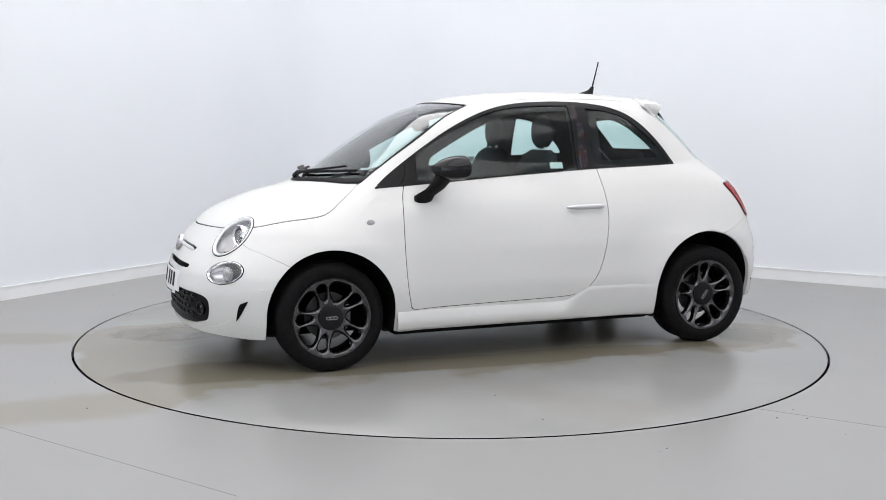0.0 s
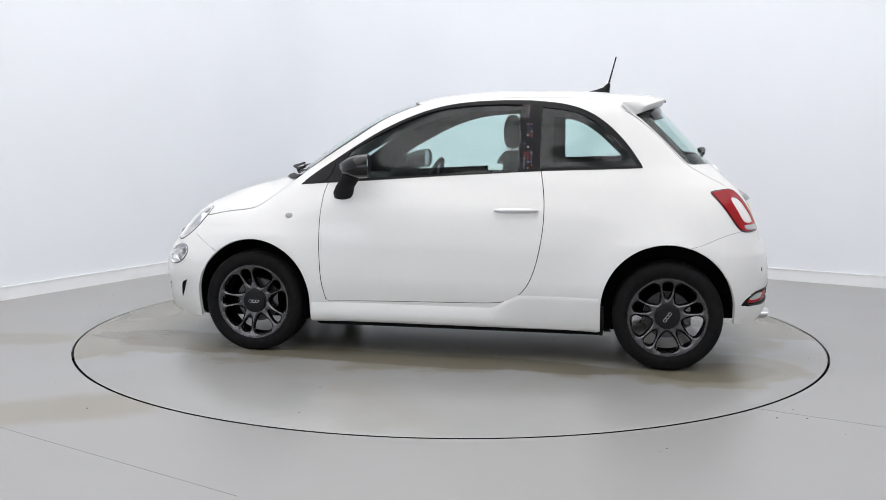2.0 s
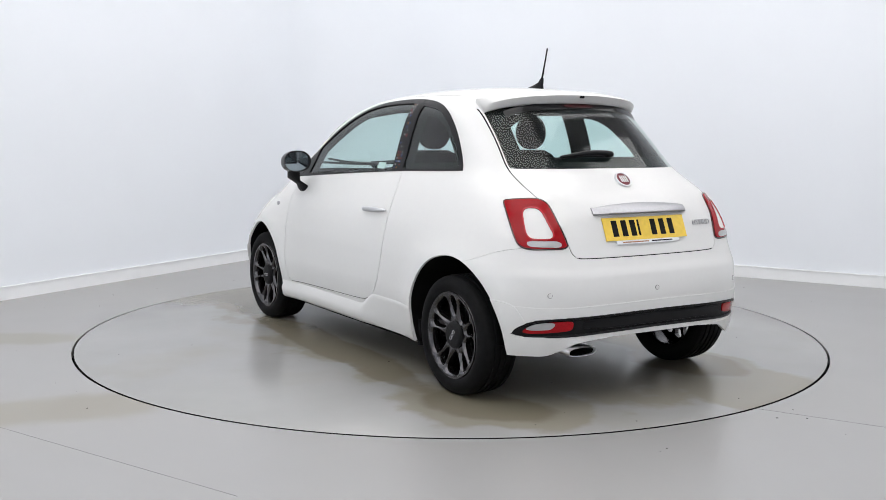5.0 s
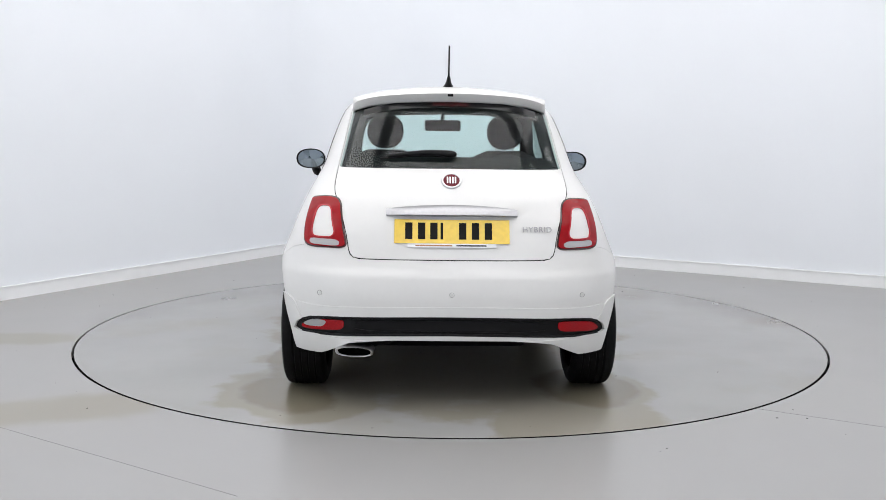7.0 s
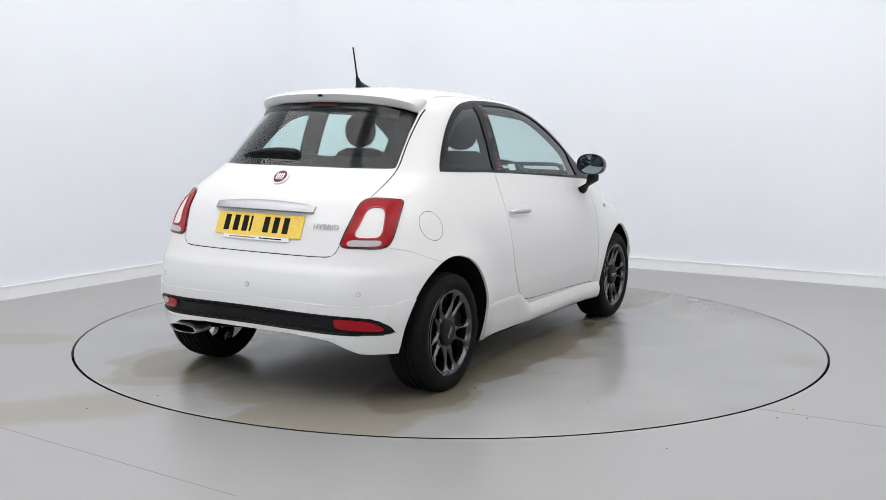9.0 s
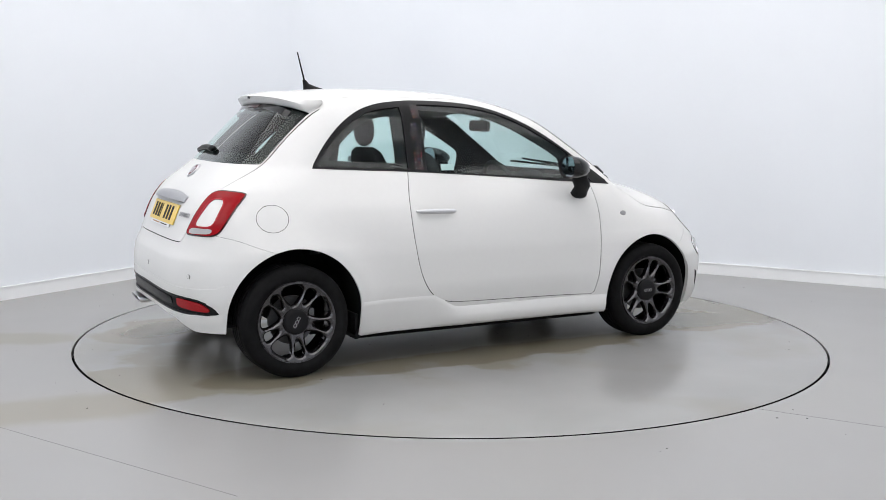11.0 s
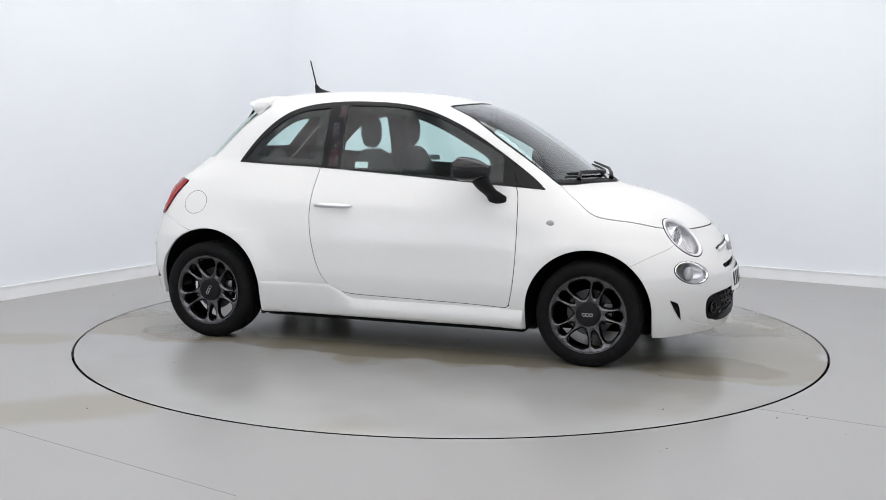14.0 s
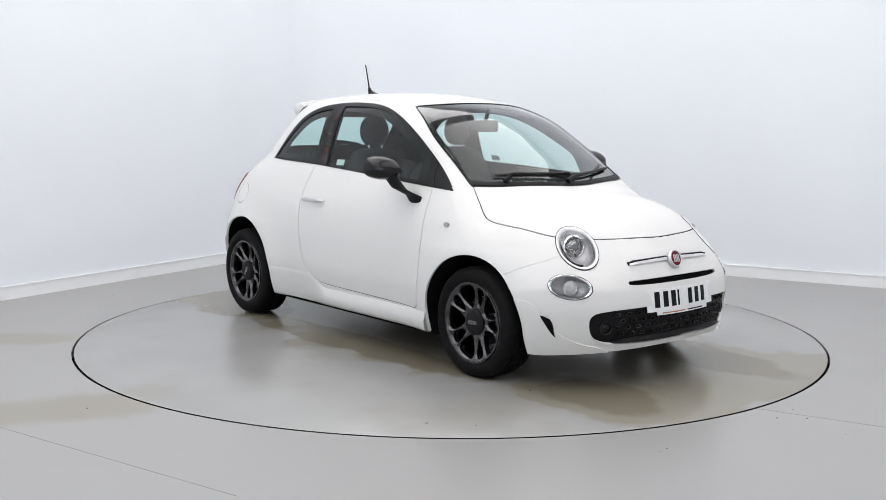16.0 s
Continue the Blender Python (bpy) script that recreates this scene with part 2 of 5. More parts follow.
def table_disc():
    top = Vector((0, 0, 0))
    root = new("turntable")
    bm = bmesh.new()
    rs = [(0.0005, 0.0), (0.8, 0.0), (1.6, 0.0), (TABLE_R - 0.002, 0.0), (TABLE_R, -0.0008)]
    rings = [[bm.verts.new((r * math.cos(2 * math.pi * i / n), r * math.sin(2 * math.pi * i / n), z)) for i in range(n)] for r, z in rs]
    for a, b in zip(rings, rings[1:]):
        for i in range(n):
            bm.faces.new((a[i], b[i], b[(i + 1) % n], a[(i + 1) % n]))
    bm.faces.new(rings[0])
    bmesh.ops.recalc_face_normals(bm, faces=bm.faces)
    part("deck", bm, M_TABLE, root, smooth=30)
    bm = bmesh.new()
    loft_r = [(TABLE_R, -0.0008), (TABLE_R + 0.0006, -0.0014), (TABLE_R + 0.0006, -0.045)]
    vs = [[bm.verts.new((r * math.cos(2 * math.pi * i / n), r * math.sin(2 * math.pi * i / n), z)) for i in range(n)] for r, z in loft_r]
    for a, b in zip(vs, vs[1:]):
        for i in range(n):
            bm.faces.new((a[i], b[i], b[(i + 1) % n], a[(i + 1) % n]))
    bmesh.ops.recalc_face_normals(bm, faces=bm.faces)
    part("edge_band", bm, M_GAP, root, "black edge band")
    return tagged(root, "grey resin-coated round turntable flush with the floor", "turntable")


turntable = table_disc()


def groove(x0, y0, x1, y1, w):
    d = Vector((x1 - x0, y1 - y0, 0))
    n_ = Vector((-d.y, d.x, 0)).normalized() * w / 2
    bm = bmesh.new()
    a, b = Vector((x0, y0, 0.0008)), Vector((x1, y1, 0.0008))
    vs = [bm.verts.new(p) for p in (a - n_, b - n_, b + n_, a + n_)]
    lo = [bm.verts.new(v.co - Vector((0, 0, 0.002))) for v in vs]
    bm.faces.new(vs)
    for k in range(4):
        bm.faces.new((vs[k], lo[k], lo[(k + 1) % 4], vs[(k + 1) % 4]))
    tagged(link_mesh("floor_joint", bm, M_JOINT), "faint sealed joint line in the resin floor", "floor joint", kind="structure")


groove(-1.95, -2.125, -0.735, -2.925, 0.003)
groove(1.417, -1.761, 1.95, -2.07, 0.003)

# specks of grit on the floor and the turntable
for name, r0, r1, parent in (("floor_grit", 2.35, 3.2, None), ("deck_grit", 0.2, 2.15, turntable)):
    bm = bmesh.new()
    rg = random.Random(3)
    for k in range(40):
        r, a = rg.uniform(r0, r1), rg.uniform(0, 2 * math.pi)
        s = rg.uniform(0.0012, 0.003)
        m = Matrix.Translation((r * math.cos(a), r * math.sin(a), s * 0.3)) @ Matrix.Rotation(rg.uniform(0, 3), 4, "Z") @ Matrix.Diagonal((s * rg.uniform(0.8, 3), s, s * 0.5, 1))
        bmesh.ops.create_icosphere(bm, subdivisions=1, radius=1, matrix=m)
    ob = link_mesh(name, bm, M_GAP, parent)
    tagged(ob, "tiny dark specks of grit", "" if parent else "grit", kind="stuff")


def ceiling_light(a, b, la, lb):
    root = new("ceiling_light")
    bm = bmesh.new()
    for da0, da1, db0, db1 in ((-la, la, -lb, -lb + 0.04), (-la, la, lb - 0.04, lb), (-la, -la + 0.04, -lb + 0.04, lb - 0.04), (la - 0.04, la, -lb + 0.04, lb - 0.04)):
        box(bm, da0, da1, db0, db1, -0.04, 0.03)
    part("frame", bm, M_LFRAME, root)
    bm = bmesh.new()
    box(bm, -la + 0.041, la - 0.041, -lb + 0.041, lb - 0.041, -0.02, 0.02)
    part("diffuser", bm, M_PANEL, root, "glowing white diffuser")
    p = ab(a, b, CEIL_Z - 0.032)
    root.matrix_basis = Matrix.Translation(p) @ Matrix.Rotation(math.atan2(DIR_A.y, DIR_A.x), 4, "Z")
    return tagged(root, "rectangular white ceiling light panel", "ceiling light", group="studio ceiling lights")


for a in (-3.9, -1.0, 1.9):
    for b in (-5.0, -1.8, 1.4):
        ceiling_light(a, b, 1.25, 1.45)


# ---- the car's outer skin, as one smooth shape ----
def curve(xs, ys):
    """A smooth curve through a few control points, without overshoot."""
    xs, ys = np.array(xs, float), np.array(ys, float)
    h, d = np.diff(xs), np.diff(ys) / np.diff(xs)
    m = np.zeros(len(xs))
    m[0], m[-1] = d[0], d[-1]
    for i in range(1, len(xs) - 1):
        if d[i - 1] * d[i] > 0:
            w1, w2 = 2 * h[i] + h[i - 1], h[i] + 2 * h[i - 1]
            m[i] = (w1 + w2) / (w1 / d[i - 1] + w2 / d[i])

    def f(x):
        x = np.clip(x, xs[0], xs[-1])
        i = np.clip(np.searchsorted(xs, x) - 1, 0, len(xs) - 2)
        t = (x - xs[i]) / h[i]
        return ((1 + 2 * t) * (1 - t) ** 2 * ys[i] + t * (1 - t) ** 2 * h[i] * m[i]
                + t * t * (3 - 2 * t) * ys[i + 1] + t * t * (t - 1) * h[i] * m[i + 1])
    return f


# centreline from the tail over the roof and bonnet to the nose
TOP = curve([-2.0, -1.5, -1.15, -0.93, -0.81, -0.54, -0.26, 0.0, 0.19, 0.38, 0.5, 0.67, 0.85, 1.04, 1.2, 1.37, 1.545, 1.69, 1.78, 1.9, 2.1],
            [1.2, 1.38, 1.445, 1.466, 1.48, 1.491, 1.489, 1.475, 1.452, 1.408, 1.366, 1.277, 1.157, 1.025, 0.948, 0.905, 0.842, 0.768, 0.70, 0.56, 0.3])
CROWN = curve([-1.5, 0.0, 0.4, 0.7, 1.0, 1.25, 1.8], [0.22, 0.22, 0.26, 0.32, 0.33, 0.27, 0.28])
NOSE = curve([0.1, 0.2, 0.3, 0.4, 0.5, 0.6, 0.66, 0.7, 0.8, 1.0, 1.2, 1.5],
             [1.80, 1.845, 1.872, 1.877, 1.862, 1.828, 1.80, 1.778, 1.75, 1.70, 1.55, 1.4])
TAIL = curve([0.1, 0.25, 0.35, 0.5, 0.6, 0.65, 0.75, 0.85, 0.94, 1.026, 1.064, 1.236, 1.372, 1.45, 1.55],
             [-1.60, -1.68, -1.70, -1.705, -1.69, -1.665, -1.628, -1.588, -1.53, -1.44, -1.40, -1.24, -1.11, -1.03, -0.95])
WIDTH = curve([0.1, 0.2, 0.3, 0.45, 0.6, 0.7, 0.77, 0.83, 0.95, 1.0, 1.07, 1.2, 1.3, 1.4, 1.55],
              [0.71, 0.75, 0.774, 0.793, 0.793, 0.784, 0.772, 0.755, 0.704, 0.680, 0.647, 0.607, 0.572, 0.532, 0.46])
MID_F = curve([0.5, 0.7, 0.8, 0.95, 1.2, 1.5], [0.9, 0.75, 0.6, 0.3, 0.0, -0.1])
POW_F = curve([0.5, 0.7, 0.8, 0.95, 1.2], [3.0, 2.5, 2.5, 2.6, 2.6])
MID_R = curve([0.5, 1.0, 1.3], [-0.7, -0.65, -0.55])
POW_R = curve([0.35, 0.5, 0.75, 0.94, 1.08, 1.3], [4.3, 4.5, 4.8, 4.6, 3.5, 3.2])
BLEND = curve([-1.3, -0.3, 0.4, 0.9, 1.2, 1.7], [0.10, 0.10, 0.07, 0.05, 0.10, 0.10])
WHEEL_X, HUB_Z, ARCH_R = 1.15, 0.286, 0.345


def skin(p):
    """Below zero inside the car, above zero outside."""
    x, y, z = p[..., 0], np.abs(p[..., 1]), p[..., 2]
    w = WIDTH(z)
    for cx in (WHEEL_X, -WHEEL_X):
        d = np.sqrt((x - cx) ** 2 + (z - 0.31) ** 2)
        w = w + (0.024 if cx > 0 else 0.034) * np.exp(-((d - 0.34) / 0.13) ** 2) * np.clip((0.85 - z) / 0.2, 0, 1)
    xf, xr = MID_F(z), MID_R(z)
    rf = np.clip((x - xf) / (NOSE(z) - xf), 0, None)
    rr = np.clip((xr - x) / (xr - TAIL(z)), 0, None)
    nf, nr = POW_F(z), POW_R(z)
    q = y / w
    f1 = np.where(x > xf, (q ** nf + rf ** nf) ** (1 / nf), (q ** nr + rr ** nr) ** (1 / nr))
    f1 = (f1 - 1) * w
    f2 = (z - (TOP(x) - CROWN(x) * y * y)) * 0.8
    k = BLEND(x)
    h = np.clip(k - np.abs(f1 - f2), 0, None) / k
    return np.maximum(f1, f2) + h * h * k * 0.25


def shell_grid():
    """Half of the skin as triangles, found along rays from a spine inside the car."""
    na, ns, nb = 52, 116, 104
    x0, x1, zc = -0.95, 1.12, 0.62
    us = [(x1, math.pi / 2 * i / na) for i in range(1, na)] + [(x1 + (x0 - x1) * i / ns, math.pi / 2) for i in range(ns + 1)] \
        + [(x0, math.pi / 2 + math.pi / 2 * i / na) for i in range(1, na)]
    b = np.radians(np.linspace(-90, 90, nb + 1))
    sx = np.array([u[0] for u in us])[:, None]
    al = np.array([u[1] for u in us])[:, None]
    d = np.stack([np.cos(al) + 0 * b, np.sin(al) * np.cos(b), np.sin(al) * np.sin(b)], -1)
    o = np.stack([sx + 0 * b, 0 * sx + 0 * b, 0 * sx + zc + 0 * b], -1)
    lo, hi = np.zeros(d.shape[:2]), np.full(d.shape[:2], 1.4)
    for _ in range(34):
        m = (lo + hi) / 2
        out = skin(o + d * m[..., None]) > 0
        hi, lo = np.where(out, m, hi), np.where(out, lo, m)
    p = o + d * ((lo + hi) / 2)[..., None]
    p[:, 0, 1] = p[:, -1, 1] = 0
    ends = []
    for sx_, s in ((x1, 1), (x0, -1)):
        a, c = 0.0, 1.4
        for _ in range(34):
            m = (a + c) / 2
            if skin(np.array([sx_ + s * m, 0, zc])) > 0:
                c = m
            else:
                a = m
        ends.append((sx_ + s * a, 0, zc))
    nu, nv = p.shape[:2]
    verts = [tuple(v) for v in p.reshape(-1, 3)] + ends
    faces = []
    for i in range(nu - 1):
        for j in range(nv - 1):
            a, c, e, f = i * nv + j, (i + 1) * nv + j, (i + 1) * nv + j + 1, i * nv + j + 1
            faces += [(a, c, e), (a, e, f)] if (i + j) % 2 else [(a, c, f), (c, e, f)]
    for j in range(nv - 1):
        faces.append((nu * nv, j, j + 1))
        faces.append((nu * nv + 1, (nu - 1) * nv + j + 1, (nu - 1) * nv + j))
    bm = bmesh.new()
    vs = [bm.verts.new(v) for v in verts]
    for f in faces:
        bm.faces.new([vs[k] for k in f])
    bmesh.ops.recalc_face_normals(bm, faces=bm.faces)
    return bm


def round_poly(pts, times=2):
    """Cut the corners of a closed outline so that it runs smoothly."""
    p = np.array(pts, float)
    for _ in range(times):
        q = np.roll(p, -1, axis=0)
        p = np.stack([0.75 * p + 0.25 * q, 0.25 * p + 0.75 * q], 1).reshape(-1, p.shape[1])
    return p


def poly_sd(p, poly):
    """Signed distance to a closed outline, below zero inside. Far from it any positive number will do."""
    far = ((p < poly.min(0) - 0.06) | (p > poly.max(0) + 0.06)).any(1)
    if far.any():
        out = np.full(len(p), 0.06)
        if not far.all():
            out[~far] = poly_sd(p[~far], poly)
        return out
    a, b = poly, np.roll(poly, -1, axis=0)
    e = b - a
    w = p[:, None, :] - a[None]
    t = np.clip((w * e).sum(-1) / np.maximum((e * e).sum(-1), 1e-12), 0, 1)
    d = np.sqrt((((w - t[..., None] * e) ** 2).sum(-1)).min(1))
    c1 = p[:, None, 1] >= a[None, :, 1]
    c2 = p[:, None, 1] < b[None, :, 1]
    cr = e[None, :, 0] * w[..., 1] - e[None, :, 1] * w[..., 0]
    wind = (c1 & c2 & (cr > 0)).sum(1) - (~c1 & ~c2 & (cr < 0)).sum(1)
    return np.where(wind != 0, -d, d)


def co_of(bm):
    return np.array([v.co for v in bm.verts])


def cut(bm, fn, iso=0.0):
    """Split the mesh along the line where fn is iso."""
    bm.verts.ensure_lookup_table()
    d = fn(co_of(bm)) - iso
    d[np.abs(d) < 2e-4] = 0.0
    bm.verts.index_update()
    on = [v for v in bm.verts if d[v.index] == 0.0]
    cross = [e for e in bm.edges if d[e.verts[0].index] * d[e.verts[1].index] < 0]
    for e in cross:
        v0 = e.verts[0]
        a, b = d[v0.index], d[e.verts[1].index]
        on.append(bmesh.utils.edge_split(e, v0, a / (a - b))[1])
    if on:
        bmesh.ops.connect_verts(bm, verts=on)
        bmesh.ops.triangulate(bm, faces=[f for f in bm.faces if len(f.verts) > 3])


def keep_corners(poly, corners, d=0.016):
    """Put points close to the named corners, so that rounding the outline leaves them nearly sharp."""
    out = []
    for i, p in enumerate(poly):
        if i not in corners:
            out.append(p)
            continue
        for q in (poly[i - 1], poly[(i + 1) % len(poly)]):
            l = math.dist(p, q)
            e = tuple(a + (b - a) * min(d / l, 0.4) for a, b in zip(p, q))
            out += [e, p] if q is poly[i - 1] else [e]
    return out


def side(poly, y0=0.3, zmax=9.0, corners=()):
    p = round_poly(keep_corners(poly, corners), 2)
    return lambda c: np.where((c[:, 1] > y0) & (c[:, 2] < zmax), poly_sd(c[:, [0, 2]], p), 1.0)


def top(poly, z0=0.6, rounds=2):
    p = round_poly(poly, rounds)
    return lambda c: np.where(c[:, 2] > z0, poly_sd(c[:, :2], p), 1.0)


def ends(poly, front, rounds=2):
    p = round_poly(poly, rounds)
    return lambda c: np.where((c[:, 0] > 1.25) if front else (c[:, 0] < -0.75), poly_sd(c[:, 1:], p), 1.0)


def slanted(centre, normal, across, half_a, half_b, poly=None, reach=0.2):
    """An outline that lies square to a given direction: an ellipse, or a polygon of points in space."""
    c0, n = np.array(centre), np.array(normal) / np.linalg.norm(normal)
    a = np.array(across) - np.dot(across, n) * n
    a /= np.linalg.norm(a)
    b = np.cross(n, a)
    pp = None
    if poly is not None:
        q = np.array(poly) - c0
        pp = round_poly(np.stack([q @ a, q @ b], 1), 2)

    def f(c):
        q = c - c0
        u, v = q @ a, q @ b
        if pp is not None:
            s = poly_sd(np.stack([u, v], 1), pp)
        else:
            r = np.sqrt((u / half_a) ** 2 + (v / half_b) ** 2)
            s = (r - 1) * (half_a + half_b) / 2
        return np.where((np.abs(q @ n) < reach) & (c[:, 1] > 0.2), s, 1.0)
    return f


# outlines on the skin (metres in the car's own space: x to the nose, y to its left, z up)
def arch(cx, cz, r):
    return lambda c: np.where(c[:, 2] < 0.8, np.hypot(c[:, 0] - cx, np.clip(c[:, 2] - cz, 0, None) + 0.06 * np.clip(cz - c[:, 2], 0, None)) - r, 1.0)


ARCHES = [arch(1.148, 0.302, 0.337), arch(-1.141, 0.322, 0.347)]
BOT_R = curve([0.0, 0.24, 0.45, 0.53, 0.60, 0.8], [0.325, 0.325, 0.31, 0.275, 0.25, 0.25])


def bottom(c):
    z = np.full(len(c), 0.19)
    z = np.where(c[:, 0] > 1.3, 0.178 + 0.03 * np.clip((c[:, 0] - 1.55) / 0.3, 0, 1), z)
    z = np.where(c[:, 0] < -1.3, BOT_R(c[:, 1]), z)
    return c[:, 2] - z


DLO = side([(0.892, 0.943), (0.84, 0.990), (0.775, 1.038), (0.621, 1.143), (0.465, 1.242), (0.309, 1.32), (0.152, 1.378), (-0.007, 1.408), (-0.166, 1.419),
            (-0.325, 1.422), (-0.483, 1.414), (-0.608, 1.395), (-0.72, 1.355), (-0.825, 1.281), (-0.92, 1.181), (-1.003, 1.060), (-0.78, 1.049),
            (-0.472, 1.038), (-0.161, 1.018), (0.149, 0.998), (0.459, 0.974), (0.645, 0.961)], y0=0.25, corners=(0, 15))
GLASS_F = side([(0.648, 0.980), (0.64, 1.115), (0.60, 1.146), (0.465, 1.222), (0.309, 1.303), (0.152, 1.361), (-0.006, 1.387), (-0.165, 1.396), (-0.335, 1.397),
                (-0.338, 1.030), (-0.161, 1.024), (0.149, 1.007), (0.397, 0.991)], y0=0.25, corners=(0, 8, 9))
GLASS_R = side([(-0.445, 1.384), (-0.605, 1.367), (-0.713, 1.326), (-0.82, 1.243), (-0.912, 1.151), (-0.972, 1.074), (-0.784, 1.064), (-0.45, 1.050)], y0=0.25, corners=(0, 5, 7))
PILLAR = side([(-0.342, 1.45), (-0.436, 1.45), (-0.463, 1.00), (-0.345, 1.00)], y0=0.25)
QUARTER = side([(0.705, 0.94), (0.705, 1.2), (1.0, 1.2), (1.0, 0.94)], y0=0.25)
DOOR = side([(0.742, 0.93), (0.752, 0.855), (0.758, 0.735), (0.756, 0.582), (0.744, 0.428), (0.728, 0.35), (0.715, 0.30), (0.66, 0.302), (0.454, 0.309), (0.144, 0.315),
             (-0.16, 0.320), (-0.275, 0.328), (-0.352, 0.364), (-0.402, 0.422), (-0.437, 0.503), (-0.464, 0.615), (-0.481, 0.738), (-0.484, 0.835), (-0.477, 0.925), (-0.461, 1.015),
             (-0.452, 1.07), (-0.3, 1.15), (0.5, 1.10), (0.70, 1.02)], y0=0.3)
BONNET = top([(1.722, -0.2), (1.722, 0.0), (1.715, 0.12), (1.69, 0.26), (1.64, 0.395), (1.56, 0.50), (1.49, 0.562), (1.40, 0.605), (1.28, 0.648), (1.185, 0.672), (1.125, 0.668),
              (1.05, 0.63), (0.955, 0.592), (0.955, 0.585), (1.02, 0.47), (1.10, 0.29), (1.16, 0.10), (1.17, 0.0), (1.17, -0.2)], z0=0.66)
SCREEN = top([(0.352, -0.2), (0.352, 0.0), (0.338, 0.15), (0.312, 0.28), (0.268, 0.40), (0.262, 0.432), (0.33, 0.462), (0.41, 0.495), (0.55, 0.548), (0.675, 0.568), (0.78, 0.578),
              (0.86, 0.588), (0.948, 0.598), (0.955, 0.585), (1.02, 0.47), (1.10, 0.29), (1.16, 0.10), (1.17, 0.0), (1.17, -0.2)], z0=0.66)
ROOF = top([(0.345, -0.3), (0.345, 0.0), (0.338, 0.15), (0.312, 0.28), (0.268, 0.40), (0.24, 0.442), (0.0, 0.452), (-0.3, 0.455), (-0.6, 0.456), (-0.80, 0.452), (-0.90, 0.44),
            (-0.94, 0.3), (-0.955, 0.0), (-0.955, -0.3)], z0=1.2)
HEAD_N = (0.58, 0.44, 0.685)
HEAD = slanted((1.603, 0.488, 0.695), HEAD_N, (0.71, 0.10, -0.66), 0.134, 0.095)
FOG_N = (0.64, 0.68, 0.36)
FOG = slanted((1.668, 0.601, 0.520), FOG_N, (0.757, -0.64, -0.13), 0.106, 0.060)
GRILLE = ends([(-0.3, 0.418), (0.0, 0.418), (0.35, 0.414), (0.50, 0.404), (0.548, 0.385), (0.55, 0.33), (0.53, 0.27), (0.48, 0.246), (0.38, 0.235), (0.1, 0.228), (-0.3, 0.228)], True)
SLOT = ends([(-0.3, 0.548), (0.345, 0.545), (0.352, 0.536), (0.345, 0.518), (-0.3, 0.518)], True)
BUMPER_F = side([(1.30, 0.0), (1.30, 0.528), (1.37, 0.56), (1.495, 0.622), (1.56, 0.645), (1.60, 0.70), (1.60, 0.85), (2.1, 0.85), (2.1, 0.0)], y0=-1.0)
GATE = ends([(-0.3, 1.6), (0.43, 1.6), (0.475, 1.44), (0.497, 1.341), (0.522, 1.175), (0.541, 1.085), (0.549, 0.985), (0.525, 0.935), (0.497, 0.86), (0.475, 0.778), (0.466, 0.72),
             (0.45, 0.69), (0.39, 0.684), (0.0, 0.682), (-0.3, 0.682)], False)
REAR_GLASS = ends([(-0.3, 1.415), (0.0, 1.415), (0.30, 1.408), (0.474, 1.388), (0.488, 1.345), (0.512, 1.20), (0.526, 1.12), (0.535, 1.079), (0.525, 1.0785), (0.48, 1.079), (0.0, 1.081), (-0.3, 1.081)], False)
TAIL_POLY = [(-1.350, 0.654, 0.936), (-1.366, 0.646, 0.946), (-1.405, 0.612, 0.950), (-1.461, 0.537, 0.954), (-1.495, 0.506, 0.935), (-1.53, 0.492, 0.88), (-1.597, 0.478, 0.778), (-1.617, 0.471, 0.727),
             (-1.588, 0.565, 0.727), (-1.550, 0.642, 0.727), (-1.508, 0.672, 0.738), (-1.475, 0.680, 0.780), (-1.40, 0.668, 0.885)]
TAIL_N = (-0.76, 0.62, 0.22)
TAILLAMP = slanted((-1.49, 0.60, 0.84), TAIL_N, (0, 0, 1), 1, 1, TAIL_POLY)
TAIL_WHITE = slanted((-1.49, 0.60, 0.84), TAIL_N, (0, 0, 1), 1, 1, [(-1.585, 0.527, 0.777), (-1.540, 0.540, 0.84), (-1.502, 0.552, 0.903), (-1.476, 0.588, 0.911), (-1.455, 0.615, 0.90), (-1.488, 0.632, 0.85), (-1.526, 0.640, 0.78), (-1.55, 0.59, 0.772)])
TAIL_RIM = lambda c: TAILLAMP(c) + 0.007
TAIL_EDGE = lambda c: TAIL_WHITE(c) - 0.005
TAIL_CLEAR = slanted((-1.49, 0.60, 0.84), TAIL_N, (0, 0, 1), 1, 1, [(-1.597, 0.513, 0.766), (-1.61, 0.505, 0.736), (-1.57, 0.58, 0.736), (-1.535, 0.644, 0.740), (-1.525, 0.645, 0.766), (-1.56, 0.58, 0.762)])
BUMPER_R = side([(-1.2, 0.0), (-1.2, 0.64), (-1.31, 0.666), (-1.43, 0.717), (-1.52, 0.735), (-1.60, 0.76), (-2.1, 0.76), (-2.1, 0.0)], y0=-1.0)
REAR_BAR = ends([(-0.3, 0.43), (0.0, 0.43), (0.45, 0.425), (0.62, 0.418), (0.68, 0.405), (0.722, 0.362), (0.71, 0.343), (0.66, 0.338), (0.3, 0.348), (-0.3, 0.351)], False)
REFLECTOR = ends([(0.70, 0.352), (0.655, 0.397), (0.60, 0.407), (0.488, 0.412), (0.482, 0.40), (0.484, 0.368), (0.55, 0.362)], False)


